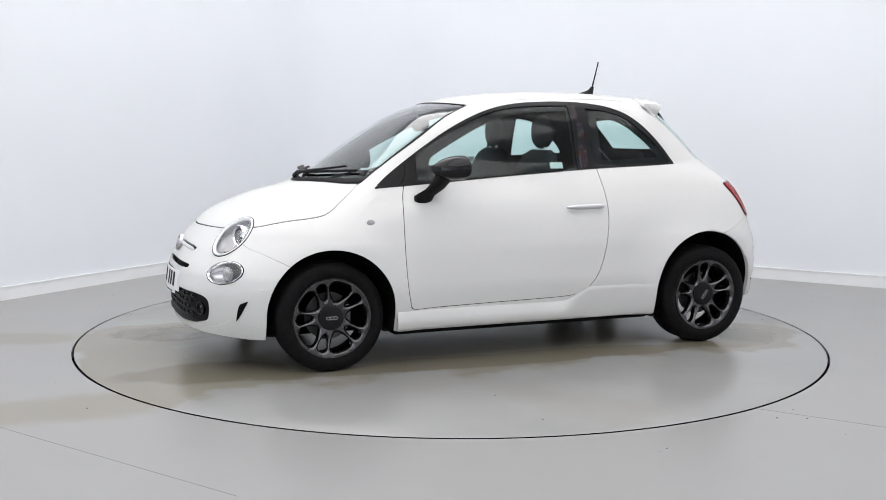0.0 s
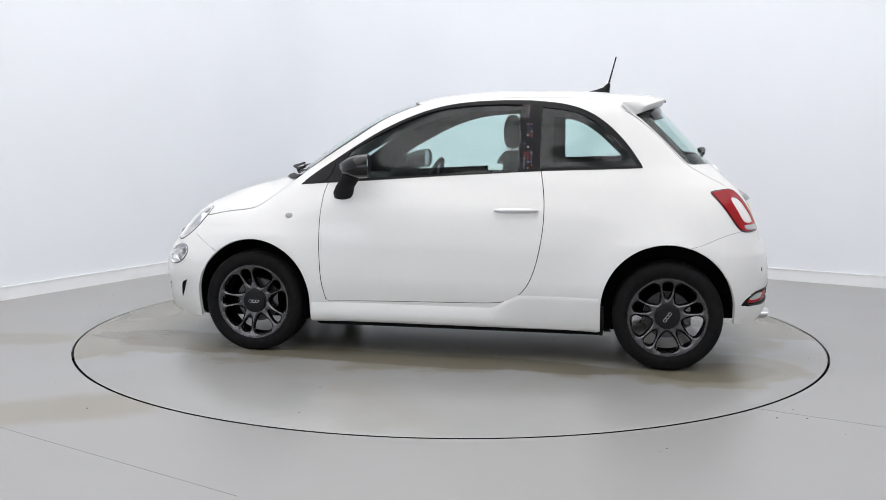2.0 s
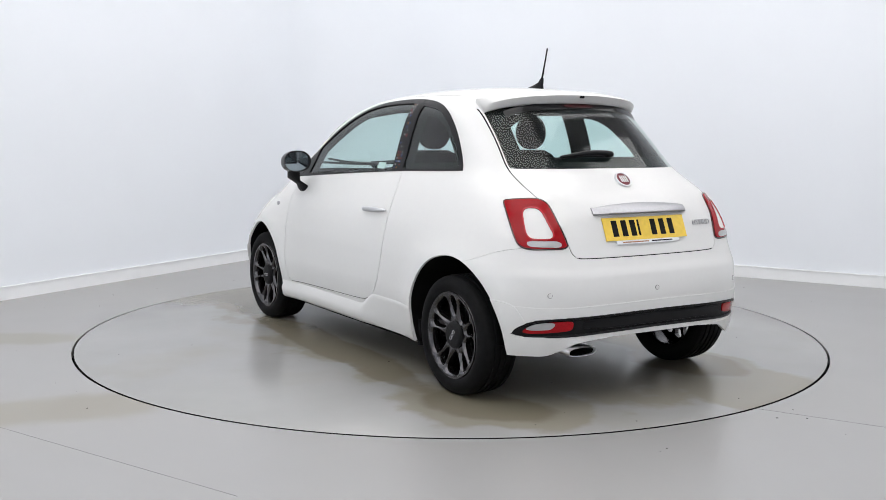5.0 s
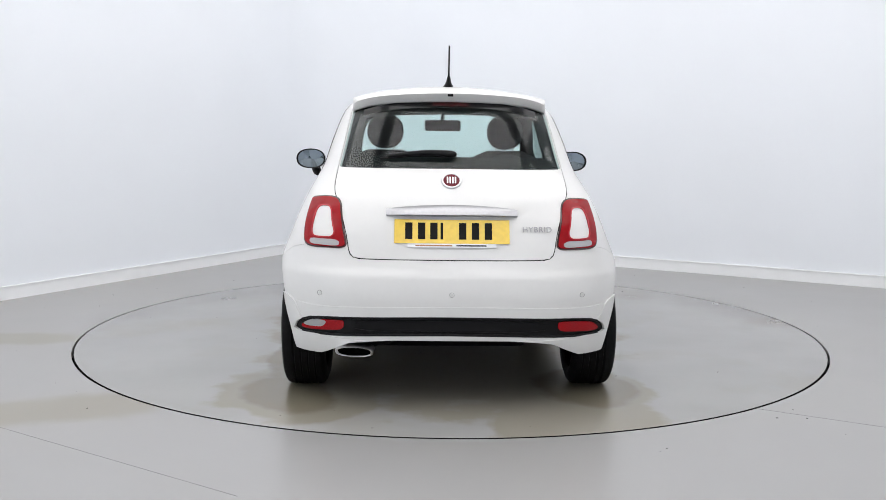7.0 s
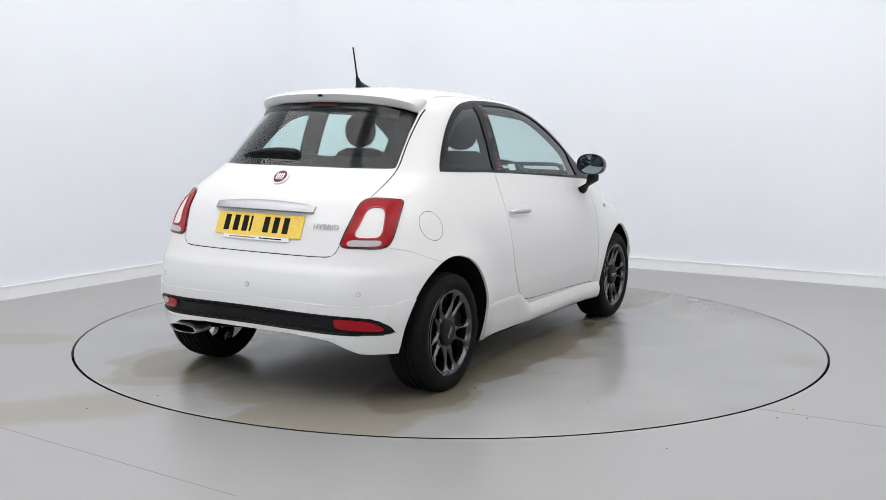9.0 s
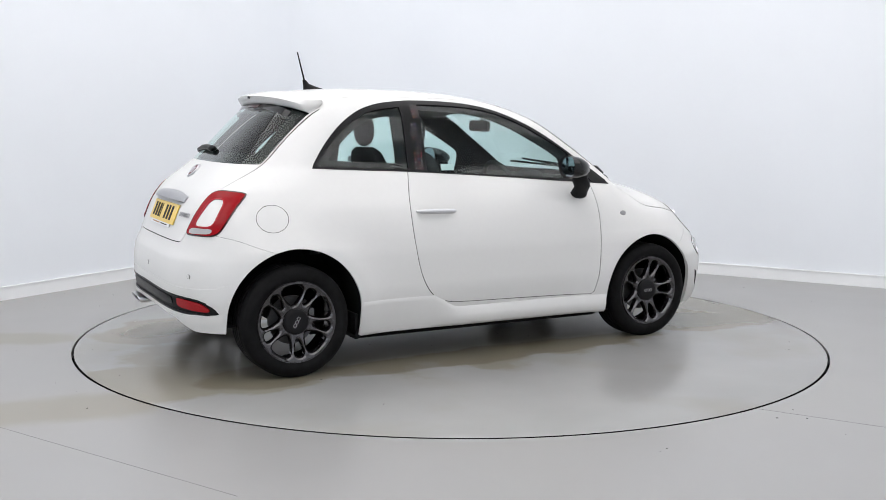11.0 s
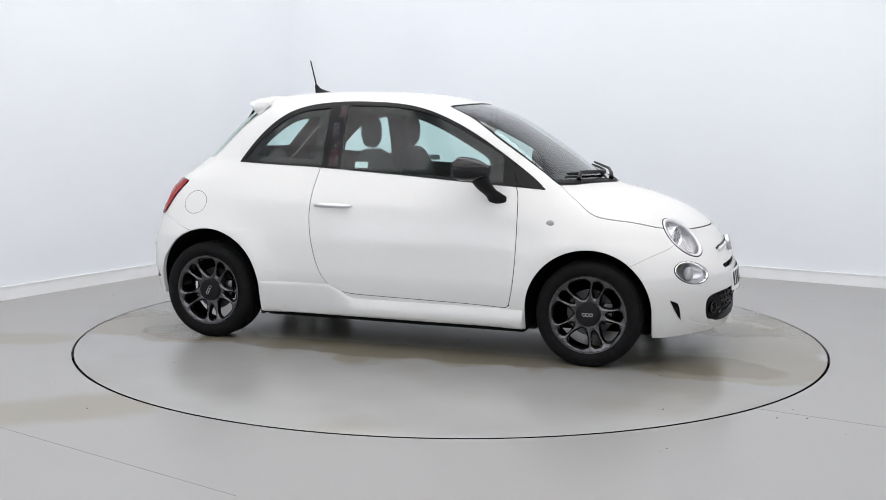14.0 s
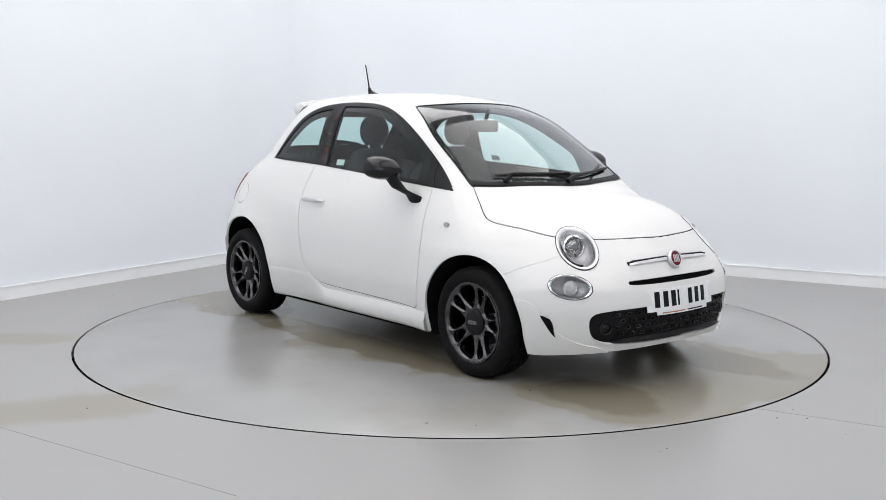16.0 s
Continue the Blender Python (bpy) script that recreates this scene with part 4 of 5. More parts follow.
def wheel(x, y, hub, radius, turn, flip):
    shared = [o for o in car.children if o.name.startswith("wheel")]
    tyre = part("wheel", tyre_mesh(radius, hub), M_TYRE, car, "graphite alloy wheel with a black tyre")
    if shared:
        rim = new("rim", bpy.data.objects["rim"].data)
        rim.parent = tyre
        rim["label"] = "dark graphite alloy rim with five double spokes"
    else:
        rim = part("rim", rim_mesh(), M_RIM, tyre, "dark graphite alloy rim with five double spokes", smooth=32)
    bm = bmesh.new()
    prof = [(0.0005, 0.0), (0.05, 0.0005), (0.062, -0.003), (0.066, -0.008), (0.067, -0.03)]
    loft(bm, [[(q * math.cos(2 * math.pi * k / 40), y_, q * math.sin(2 * math.pi * k / 40)) for k in range(40)] for q, y_ in prof], True, True)
    cap = part("centre_cap", bm, M_ROUGH, tyre, "matt black centre cap")
    bm = bmesh.new()
    for k in (-1, 0, 1):
        loft(bm, [[(k * 0.0195 + (0.010 + s) * math.cos(t * math.pi / 8), 0.0008 + h, (0.008 + s) * math.sin(t * math.pi / 8)) for t in range(16)] for s, h in ((0.0009, 0.0), (0.0009, 0.0012), (-0.0009, 0.0012), (-0.0009, 0))])
    emblem = part("emblem", bm, M_SATIN, tyre, "three small linked silver ovals")
    bm = bmesh.new()
    prof = [(0.03, -0.062), (0.065, -0.062), (0.07, -0.075), (0.125, -0.076), (0.126, -0.092), (0.03, -0.094)]
    loft(bm, [[(q * math.cos(2 * math.pi * k / 48), y_, q * math.sin(2 * math.pi * k / 48)) for k in range(48)] for q, y_ in prof])
    part("brake_disc", bm, M_DISC, tyre, "grey steel brake disc")
    bm = bmesh.new()
    box(bm, -0.125, -0.065, -0.105, -0.06, -0.06, 0.06, 0.012)
    part("brake_caliper", bm, M_RIM, tyre)
    m = Matrix.Translation((x, y, hub)) @ Matrix.Rotation(math.pi if flip else 0.0, 4, "Z")
    tyre.matrix_basis = LEAN.inverted() @ m
    rim.matrix_basis = Matrix.Rotation(radians(turn + (-18 if flip else 18)), 4, "Y")
    emblem.matrix_basis = Matrix.Rotation(radians(turn), 4, "Y")
    return tyre


wheel(1.15, 0.764, 0.284, 0.288, 0, False)
wheel(-1.145, 0.788, 0.288, 0.290, 55, False)
wheel(1.15, -0.764, 0.284, 0.288, 0, True)
wheel(-1.145, -0.788, 0.288, 0.290, 60, True)


def arch_liner(cx, cz, r, s):
    bm = bmesh.new()
    angs = [radians(-35 + 250 * i / 40) for i in range(41)]
    low = lambda a: 0.28 if cx < 0 and math.cos(a) < 0 else 0.19
    outer = []
    for a in angs:
        x = cx + (r + 0.004) * math.cos(a)
        z = max(cz + (r + 0.004) * math.sin(a), low(a))
        outer.append((x, side_y(x, z) - 0.012, z))
    mid = [(cx + (r + 0.015) * math.cos(a), 0.66, max(cz + (r + 0.015) * math.sin(a), low(a))) for a in angs]
    inn = [(cx + (r + 0.01) * math.cos(a), 0.44, max(cz + (r + 0.01) * math.sin(a), low(a))) for a in angs]
    core = [(cx + 0.03 * math.cos(a), 0.42, cz + 0.03 * math.sin(a)) for a in angs]
    loft(bm, [outer, mid, inn, core], closed=False)
    if s < 0:
        flip_y(bm)
    part("arch_liner", bm, M_DARK, car, "black plastic wheel arch liner")


for s in (1, -1):
    arch_liner(1.148, 0.302, 0.337, s)
    arch_liner(-1.141, 0.322, 0.347, s)
    bm = bmesh.new()
    box(bm, -0.80, 0.80, 0.40, 0.715, 0.155, 0.30, 0.02)
    if s < 0:
        flip_y(bm)
    part("sill_underside", bm, M_DARK, car)
    # mud flap behind the front wheel
    bm = bmesh.new()
    box(bm, -0.81, -0.79, 0.60, 0.76, 0.165, 0.30, 0.004)
    if s < 0:
        flip_y(bm)
    part("mud_flap", bm, M_ROUGH, car, "black rubber mud flap")
bm = bmesh.new()
box(bm, -0.95, 1.45, -0.42, 0.42, 0.13, 0.34, 0.03)
part("floor_pan", bm, M_DARK, car, "black underbody floor pan")
bm = bmesh.new()
box(bm, 1.38, 1.66, -0.50, 0.50, 0.25, 0.60, 0.02)
part("engine_tray", bm, M_DARK, car)
bm = bmesh.new()
box(bm, -1.58, -1.10, -0.45, 0.45, 0.37, 0.72, 0.02)
part("boot_floor", bm, M_DARK, car)
bm = bmesh.new()
tube(bm, [(-1.15, -0.62, 0.27), (-1.15, 0.62, 0.27)], 0.035)
part("rear_axle", bm, M_DARK, car)


# ---- side skirts, proud of the sills ----
def skirt(s):
    bm = bmesh.new()
    rings = []
    for i in range(61):
        x = -0.785 + 1.585 * i / 60
        u_ = max(0.0, min(1.0, (-0.19 - x) / 0.19))
        zt = 0.299 + 0.078 * u_ * u_ * (3 - 2 * u_)
        ring = []
        for z, o in ((zt, -0.004), (zt - 0.006, 0.002), (zt - 0.030, 0.007), (0.25, 0.019), (0.205, 0.024), (0.188, 0.017), (0.180, -0.02)):
            ring.append((x, side_y(x, z) + (o * (1 - 0.85 * u_) if o > 0 else o), z))
        rings.append(ring)
    loft(bm, rings, closed=False)
    if s < 0:
        flip_y(bm)
    part("side_skirt", bm, M_PAINT, car, "white moulded side skirt", smooth=50)


skirt(1), skirt(-1)


M_PROJ = mat("projector_glass", (0.30, 0.30, 0.31), 0.06, metal=0.9)
M_BEZEL = mat("pale_silver_bezel", (0.78, 0.78, 0.79), 0.35, metal=0.6)


# ---- lamps ----
def dish(bm, centre, normal, across, ha, hb, prof, n=48):
    c0, nn = np.array(centre), np.array(normal) / np.linalg.norm(normal)
    a = np.array(across) - np.dot(across, nn) * nn
    a /= np.linalg.norm(a)
    b = np.cross(nn, a)
    rings = []
    for s, d in prof:
        q = np.array([c0 + a * ha * s * math.cos(2 * math.pi * k / n) + b * hb * s * math.sin(2 * math.pi * k / n) for k in range(n)])
        rings.append(settle(q, nn) - nn * d)
    loft(bm, rings)


def lamp_pair(name, centre, normal, across, ha, hb, label, sheet_name, projector):
    for s in (1, -1):
        bm = bmesh.new()
        dish(bm, centre, normal, across, ha, hb, [(1.02, 0.004), (1.0, -0.004), (0.96, -0.005), (0.88, 0.002), (0.86, 0.012)])
        if s < 0:
            flip_y(bm)
        bezel = part(name, bm, M_BEZEL if projector else M_CHROME, car, label)
        bm = bmesh.new()
        dish(bm, centre, normal, across, ha, hb, [(1.045, 0.002), (1.04, -0.0025), (1.01, -0.0025), (1.0, 0.004)])
        if s < 0:
            flip_y(bm)
        part("gasket", bm, M_TRIM, bezel, "thin black gasket")
        bm = bmesh.new()
        dish(bm, centre, normal, across, ha, hb, [(0.87, 0.008), (0.80, 0.03), (0.62, 0.045), (0.40, 0.06), (0.05, 0.066)])
        if s < 0:
            flip_y(bm)
        part("bowl", bm, M_LAMPWHITE if projector else M_SATIN, bezel, "bright reflector bowl")
        c0, nn = Vector(centre), Vector(normal).normalized()
        base = Vector(settle(centre, nn)[0])
        bm = bmesh.new()
        if projector:
            ax = Vector((0.86, 0.30, 0.10)).normalized()
            u = ax.orthogonal().normalized()
            v = ax.cross(u)
            rings = []
            for r, d in ((0.058, -0.085), (0.058, -0.035), (0.052, -0.030), (0.047, -0.036), (0.045, -0.05)):
                rings.append([base + ax * d + (u * math.cos(2 * math.pi * k / 32) + v * math.sin(2 * math.pi * k / 32)) * r for k in range(32)])
            loft(bm, rings)
            if s < 0:
                flip_y(bm)
            part("projector_ring", bm, M_CHROME, bezel, "chrome projector ring")
            bm = bmesh.new()
            ball(bm, base - ax * 0.068, (0.043, 0.043, 0.043))
            if s < 0:
                flip_y(bm)
            part("projector_lens", bm, M_PROJ, bezel, "bright round projector lens")
            bm = bmesh.new()
            tubepts = []
            for k in range(19):
                t = radians(10 + 160 * k / 18)
                aa = np.array(across) / np.linalg.norm(across)
                q = np.array(centre) + aa * 0.085 * math.cos(t) * 1.1 - np.cross(np.array(nn), aa) * 0.066 * math.sin(t) * -1
                tubepts.append(settle(q, nn)[0] - np.array(nn) * 0.028)
            tube(bm, tubepts, 0.006, 8)
            if s < 0:
                flip_y(bm)
            part("light_guide", bm, M_TRIM, bezel, "dark curved light guide")
        else:
            ball(bm, base - nn * 0.034, (0.026, 0.042, 0.038))
            if s < 0:
                flip_y(bm)
            part("bulb_cover", bm, M_FROST, bezel, "frosted round lens")
        q = sheet("lens", *SKIN[sheet_name], M_LENS, bezel, "clear cover lens", offset=0.003, lip=0, mirror="none" if s > 0 else "flip")
        q.visible_shadow = False


lamp_pair("headlight", (1.603, 0.488, 0.695), HEAD_N, (0.71, 0.10, -0.66), 0.134, 0.095, "oval headlight with a silver bezel", "headlight", True)
lamp_pair("fog_light", (1.668, 0.601, 0.520), FOG_N, (0.757, -0.64, -0.13), 0.106, 0.060, "oval lower front lamp with a chrome bezel", "fog_light", False)

# ---- front: badge, chrome bars, plate, grille ----
def badge(x, z, n, r, label):
    n = Vector(n).normalized()
    u = Vector((0, 1, 0))
    v = n.cross(u)
    c = Vector((x, 0, z))
    mk = lambda prof, cnt: [[c + n * d + (u * math.cos(2 * math.pi * k / cnt) + v * math.sin(2 * math.pi * k / cnt)) * q for k in range(cnt)] for q, d in prof]
    bm = bmesh.new()
    loft(bm, mk([(r, -0.012), (r, 0.002), (r * 0.95, 0.006), (r * 0.84, 0.006), (r * 0.80, 0.003)], 40), True, True)
    ring = part("badge", bm, M_SATIN, car, label)
    bm = bmesh.new()
    loft(bm, mk([(r * 0.81, 0.003), (r * 0.5, 0.005), (0.001, 0.0055)], 40), True, False, True)
    part("enamel", bm, M_INKRED, ring, "maroon enamel centre")
    for k in (-1.5, -0.5, 0.5, 1.5):
        bm = bmesh.new()
        box(bm, k * r * 0.26 - r * 0.075, k * r * 0.26 + r * 0.075, -r * 0.42, r * 0.42, 0.005, 0.0075, 0.001,
            Matrix.Translation(c) @ Matrix((u, v, n)).transposed().to_4x4())
        part("bar", bm, M_SATIN, ring)


badge(1.826, 0.626, (0.94, 0, 0.34), 0.046, "round chrome badge with a maroon centre on the nose")
badge(-1.446, 1.028, (-0.72, 0, 0.69), 0.047, "round chrome badge with a maroon centre on the tailgate")

for s in (1, -1):
    bm = bmesh.new()
    rings = []
    for i in range(17):
        y = 0.05 + 0.255 * i / 16
        h = 0.0145 * (1 - 0.25 * i / 16) * (1 if i < 15 else 0.6)
        z = 0.624 - 0.004 * i / 16
        b0 = settle((1.8, y, z), (1, 0, 0.2))[0]
        rings.append([b0 + np.array((d, 0, k * h)) for d, k in ((-0.006, 1.0), (0.008, 0.75), (0.013, 0.0), (0.008, -0.75), (-0.006, -1.0))])
    loft(bm, rings, True, True, True)
    if s < 0:
        flip_y(bm)
    part("chrome_whisker", bm, M_BEZEL, car, "slim chrome bar beside the badge")
    bm = bmesh.new()
    rings = []
    for i in range(17):
        y = 0.045 + 0.266 * i / 16
        b0 = settle((1.8, y, 0.624 - 0.004 * i / 16), (1, 0, 0.2))[0]
        h = 0.0175 * (1 if i < 15 else 0.7)
        rings.append([b0 + np.array((d, 0, k * h)) for d, k in ((-0.006, 1.0), (0.003, 0.95), (0.003, -0.95), (-0.006, -1.0))])
    loft(bm, rings, True, True, True)
    if s < 0:
        flip_y(bm)
    part("whisker_shadow_gasket", bm, M_TRIM, car, "black gasket round the chrome bar")


def plate(name, centre_fn, face, material, label, advert):
    """A number plate bent along the car, with plain bars in place of its characters."""
    bm = bmesh.new()
    rings = []
    for i in range(21):
        y = -0.26 + 0.52 * i / 20
        rings.append([centre_fn(y, v, d) for v, d in ((-0.0555, 0.0), (-0.0545, 0.004), (0.0545, 0.004), (0.0555, 0.0))])
    loft(bm, rings, True, True, True)
    pl = part(name, bm, material, car, label)
    cells = [-0.195, -0.137, -0.082, -0.046, 0.048, 0.106, 0.164]
    for k, y in enumerate(cells):
        w = 0.006 if k == 3 else 0.0165
        bm = bmesh.new()
        loft(bm, [[centre_fn(-face * (y + dy), v, d) for v, d in ((-0.036, 0.003), (-0.035, 0.0052), (0.041, 0.0052), (0.042, 0.003))] for dy in (-w, 0, w)], True, True, True)
        part("character_bar", bm, M_INK, pl)
    if advert:
        bm = bmesh.new()
        loft(bm, [[centre_fn(y, v, d) for v, d in ((-0.074, 0.0), (-0.073, 0.003), (-0.0555, 0.003), (-0.054, 0.0))] for y in (-0.20, -0.1, 0, 0.1, 0.20)], True, True, True)
        strip = part("dealer_strip", bm, M_WPLATE, pl, "narrow white strip under the plate")
        for y0, y1, m_ in ((-0.165, 0.0, M_BROWN), (0.02, 0.155, M_INK)):
            bm = bmesh.new()
            loft(bm, [[centre_fn(-face * y, v, d) for v, d in ((-0.0675, 0.002), (-0.067, 0.0036), (-0.0615, 0.0036), (-0.061, 0.002))] for y in (y0, (y0 + y1) / 2, y1)], True, True, True)
            part("text_bar", bm, m_, strip)


def front_plate(y, v, d):
    return Vector((1.884 - 0.42 * y * y + d + 0.14 * -v, y, 0.438 + v))


def rear_plate(y, v, d):
    return Vector((-1.611 - d + 0.38 * v + 0.05 * y * y, y, 0.808 + v * 0.94))


plate("front_number_plate", front_plate, -1, M_WPLATE, "white number plate with dark character bars", True)
plate("rear_number_plate", rear_plate, 1, M_YELLOW, "yellow number plate with dark character bars", True)
# plinth behind the front plate
bm = bmesh.new()
loft(bm, [[(1.884 - 0.42 * y * y + d, y, z) for d, z in ((-0.05, 0.385), (-0.004, 0.388), (-0.006, 0.488), (-0.05, 0.49))] for y in (-0.25, -0.15, 0, 0.15, 0.25)], True, True, True)
part("plate_plinth", bm, M_ROUGH, car, "black plate holder")

# raised lozenges in the grille, and round lamp blanks at its ends
for row, z in enumerate((0.385, 0.352, 0.319, 0.286)):
    for i in range(15):
        y = -0.42 + 0.06 * i + (0.03 if row % 2 else 0)
        if abs(y) > 0.43 or (row == 0 and abs(y) < 0.27):
            continue
        c = settle((1.8, y, z), (1, 0, 0))[0] - np.array((0.021, 0, 0))
        bm = bmesh.new()
        rings = []
        for q, d in ((1.0, 0.0), (1.0, 0.008), (0.72, 0.008), (0.66, 0.001)):
            rings.append([c + np.array((d - 0.9 * y * dy * 0.5, dy, dz)) for dy, dz in ((0.019 * q * math.cos(t * math.pi / 6), 0.0095 * q * math.sin(t * math.pi / 6)) for t in range(12))])
        loft(bm, rings)
        part("grille_lozenge", bm, M_BLACK, car)
for s in (1, -1):
    bm = bmesh.new()
    c = settle((1.75, 0.452, 0.322), (1, 0.5, 0))[0]
    n = Vector((0.9, 0.42, 0)).normalized()
    u, v = Vector((0, 0, 1)), n.cross(Vector((0, 0, 1)))
    loft(bm, [[Vector(c) + n * d + (u * math.cos(t * math.pi / 12) + v * math.sin(t * math.pi / 12)) * q for t in range(24)] for q, d in ((0.034, -0.03), (0.034, -0.012), (0.028, -0.012), (0.026, -0.022), (0.001, -0.018))])
    if s < 0:
        flip_y(bm)
    part("lamp_blank", bm, M_BLACK, car, "round black lamp blank in the grille")
for s in (1, -1):
    outline = round_poly(keep_corners([(1.562, 0.384), (1.610, 0.366), (1.622, 0.345), (1.636, 0.272), (1.612, 0.300), (1.585, 0.345)], (0, 1, 3), 0.008), 2)
    bm = bmesh.new()
    rings = []
    for q, d in ((1.0, 0.0), (1.0, 0.0085), (0.86, 0.008), (0.76, 0.0068), (0.02, 0.0066)):
        mid = outline.mean(0)
        rings.append([settle((mid[0] + (x - mid[0]) * q, 0.68, mid[1] + (z - mid[1]) * q), (0.35, 1, 0))[0] + np.array((0.33, 0.94, 0)) * d for x, z in outline])
    loft(bm, rings)
    if s < 0:
        flip_y(bm)
    part("vent", bm, M_DARK, car, "black corner vent with a thin rim")
# grey lip under the grille
bm = bmesh.new()
rings = []
for i in range(41):
    y = -0.43 + 0.86 * i / 40
    e = max(0.12, 1 - (y / 0.44) ** 6)
    b0 = settle((1.75, y, 0.245), (1, 0, 0))[0]
    rings.append([b0 + np.array((dx, 0, dz)) for dx, dz in ((-0.03, (0.03 - 0.02 * abs(y)) * e), (-0.012, 0.022 * e), (-0.001, 0.006 * e), (-0.001, -0.004 * e), (-0.02, -0.006 * e))])
loft(bm, rings, True, True, True)
part("grille_lip", bm, M_ROUGH, car, "satin dark lip along the grille's lower edge")

# raised edges and sunk centre of the rear bumper strip
strip_at = lambda y, z, o: settle((-1.62, y, z), (-1, 0, 0))[0] + np.array((-o, 0.3 * o * np.sign(y), 0))
BAR_TOP = curve([-0.69, -0.62, -0.45, 0.0, 0.45, 0.62, 0.69], [0.395, 0.417, 0.424, 0.429, 0.424, 0.417, 0.395])
BAR_LOW = curve([-0.69, -0.60, -0.3, 0.0, 0.3, 0.60, 0.69], [0.342, 0.340, 0.348, 0.351, 0.348, 0.340, 0.342])
for f_, n_ in ((BAR_TOP, "upper_edge"), (BAR_LOW, "lower_edge")):
    bm = bmesh.new()
    tube(bm, [strip_at(y, float(f_(y)), 0.0) for y in np.linspace(-0.68, 0.68, 33)], 0.006, 8)
    part("rear_strip_" + n_, bm, M_TRIM, car, "satin black raised edge of the bumper strip", smooth=60)
bm = bmesh.new()
rings = []
for y in np.linspace(-0.43, 0.43, 25):
    e = 0.010 * (abs(y) / 0.43) ** 10
    rings.append([strip_at(y, z, o) for z, o in ((0.364 + e, -0.006), (0.367 + e, 0.001), (0.412 - e, 0.001), (0.415 - e, -0.006))])
loft(bm, rings, True, True, True)
part("rear_strip_centre", bm, M_TRIM, car, "satin black centre of the bumper strip", smooth=40)

# ---- tail: handle strip, spoiler, wiper, exhaust, sensors, lettering ----
bm = bmesh.new()
rings = []
for i in range(33):
    y = -0.298 + 0.596 * i / 32
    e = max(0.0, 1 - (y / 0.298) ** 8)
    zt = 0.905 + 0.018 * (1 - (y / 0.298) ** 2)
    b0, b1 = settle((-1.55, y, zt), (-1, 0, 0))[0], settle((-1.55, y, 0.878), (-1, 0, 0))[0]
    o = np.array((-1, 0, 0.15))
    rings.append([b0 + o * -0.004, b0 + o * 0.016 * (0.3 + 0.7 * e), b0 * 0.5 + b1 * 0.5 + o * 0.036 * (0.25 + 0.75 * e), b1 + o * 0.034 * (0.25 + 0.75 * e), b1 + o * 0.004 + np.array((0, 0, -0.006)), b1 - o * 0.01])
loft(bm, rings, True, True, True)
part("tailgate_handle", bm, M_GRIP, car, "wide chrome tailgate handle above the plate")

bm = bmesh.new()
rings = []
for i in range(49):
    y = -0.486 + 0.972 * i / 48
    q = y / 0.486
    zt = float(TOP(-0.905 + 0.03 * q * q) - 0.21 * y * y)
    tx = -1.128 + 0.085 * q * q + 0.055 * q ** 8
    tz = 1.445 - 0.030 * q * q - 0.022 * q ** 8
    th = 0.046
    ux = float(settle((-1.1, y, tz - th - 0.01), (-1, 0, 0), 0.4)[0, 0])
    rings.append([(-0.905 + 0.03 * q * q, y, zt - 0.016 - 0.01 * q ** 6), (-0.912 + 0.03 * q * q, y, zt + 0.002 - 0.01 * q ** 6), (-1.03 + 0.06 * q * q, y, (zt + tz) / 2 + 0.008), (tx + 0.01, y, tz), (tx, y, tz - 0.006),
                  (tx + 0.020, y, tz - th + 0.006), (tx + 0.030, y, tz - th), (max(ux + 0.012, tx + 0.04), y, tz - th - 0.004)])
loft(bm, rings, True, True, True)
spoiler = part("roof_spoiler", bm, M_PAINT, car, "white roof spoiler over the rear window", smooth=60)
bm = bmesh.new()
box(bm, -1.130, -1.122, -0.014, 0.014, 1.424, 1.437, 0.002)
part("washer_jet", bm, M_TRIM, spoiler)
bm = bmesh.new()
rings = []
for i in range(25):
    y = -0.43 + 0.86 * i / 24
    z = 1.392 - 0.13 * y * y
    b0 = settle((-1.1, y, z), (-0.8, 0, 0.5))[0]
    rings.append([b0 + np.array((-0.75, 0, 0.6)) * d + np.array((0.75, 0, 1.0)) * 0.017 * k for k, d in ((-1, 0.0005), (-1, 0.004), (1, 0.004), (1, 0.0005))])
loft(bm, rings, True, True, True)
part("brake_light_band", bm, M_BLACK, car, "dark band with the high brake light under the spoiler")
bm = bmesh.new()
rings = []
for i in range(9):
    y = -0.09 + 0.18 * i / 8
    b0 = settle((-1.1, y, 1.388), (-0.8, 0, 0.5))[0]
    rings.append([b0 + np.array((-0.75, 0, 0.6)) * d + np.array((0.75, 0, 1.0)) * 0.009 * k for k, d in ((-1, 0.003), (-1, 0.007), (1, 0.007), (1, 0.003))])
loft(bm, rings, True, True, True)
part("high_brake_light", bm, M_BRAKE, car, "dark red high brake light")

rw = lambda y, z, o: settle((-1.3, y, z), (-0.7, 0, 0.7))[0] + np.array((-0.7, 0, 0.7)) * o
bm = bmesh.new()
ball(bm, rw(0.005, 1.108, 0.014), (0.022, 0.034, 0.018))
tube(bm, [rw(0.005, 1.108, 0.018), rw(0.09, 1.110, 0.024), rw(0.17, 1.108, 0.022), rw(0.30, 1.100, 0.014)], [0.016, 0.0135, 0.012, 0.008], 10)
wiper_r = part("rear_wiper", bm, M_TRIM, car, "black rear window wiper")
bm = bmesh.new()
tube(bm, [rw(0.02, 1.098, 0.006), rw(0.17, 1.104, 0.008), rw(0.335, 1.097, 0.006)], 0.006, 6)
part("blade", bm, M_ROUGH, wiper_r)

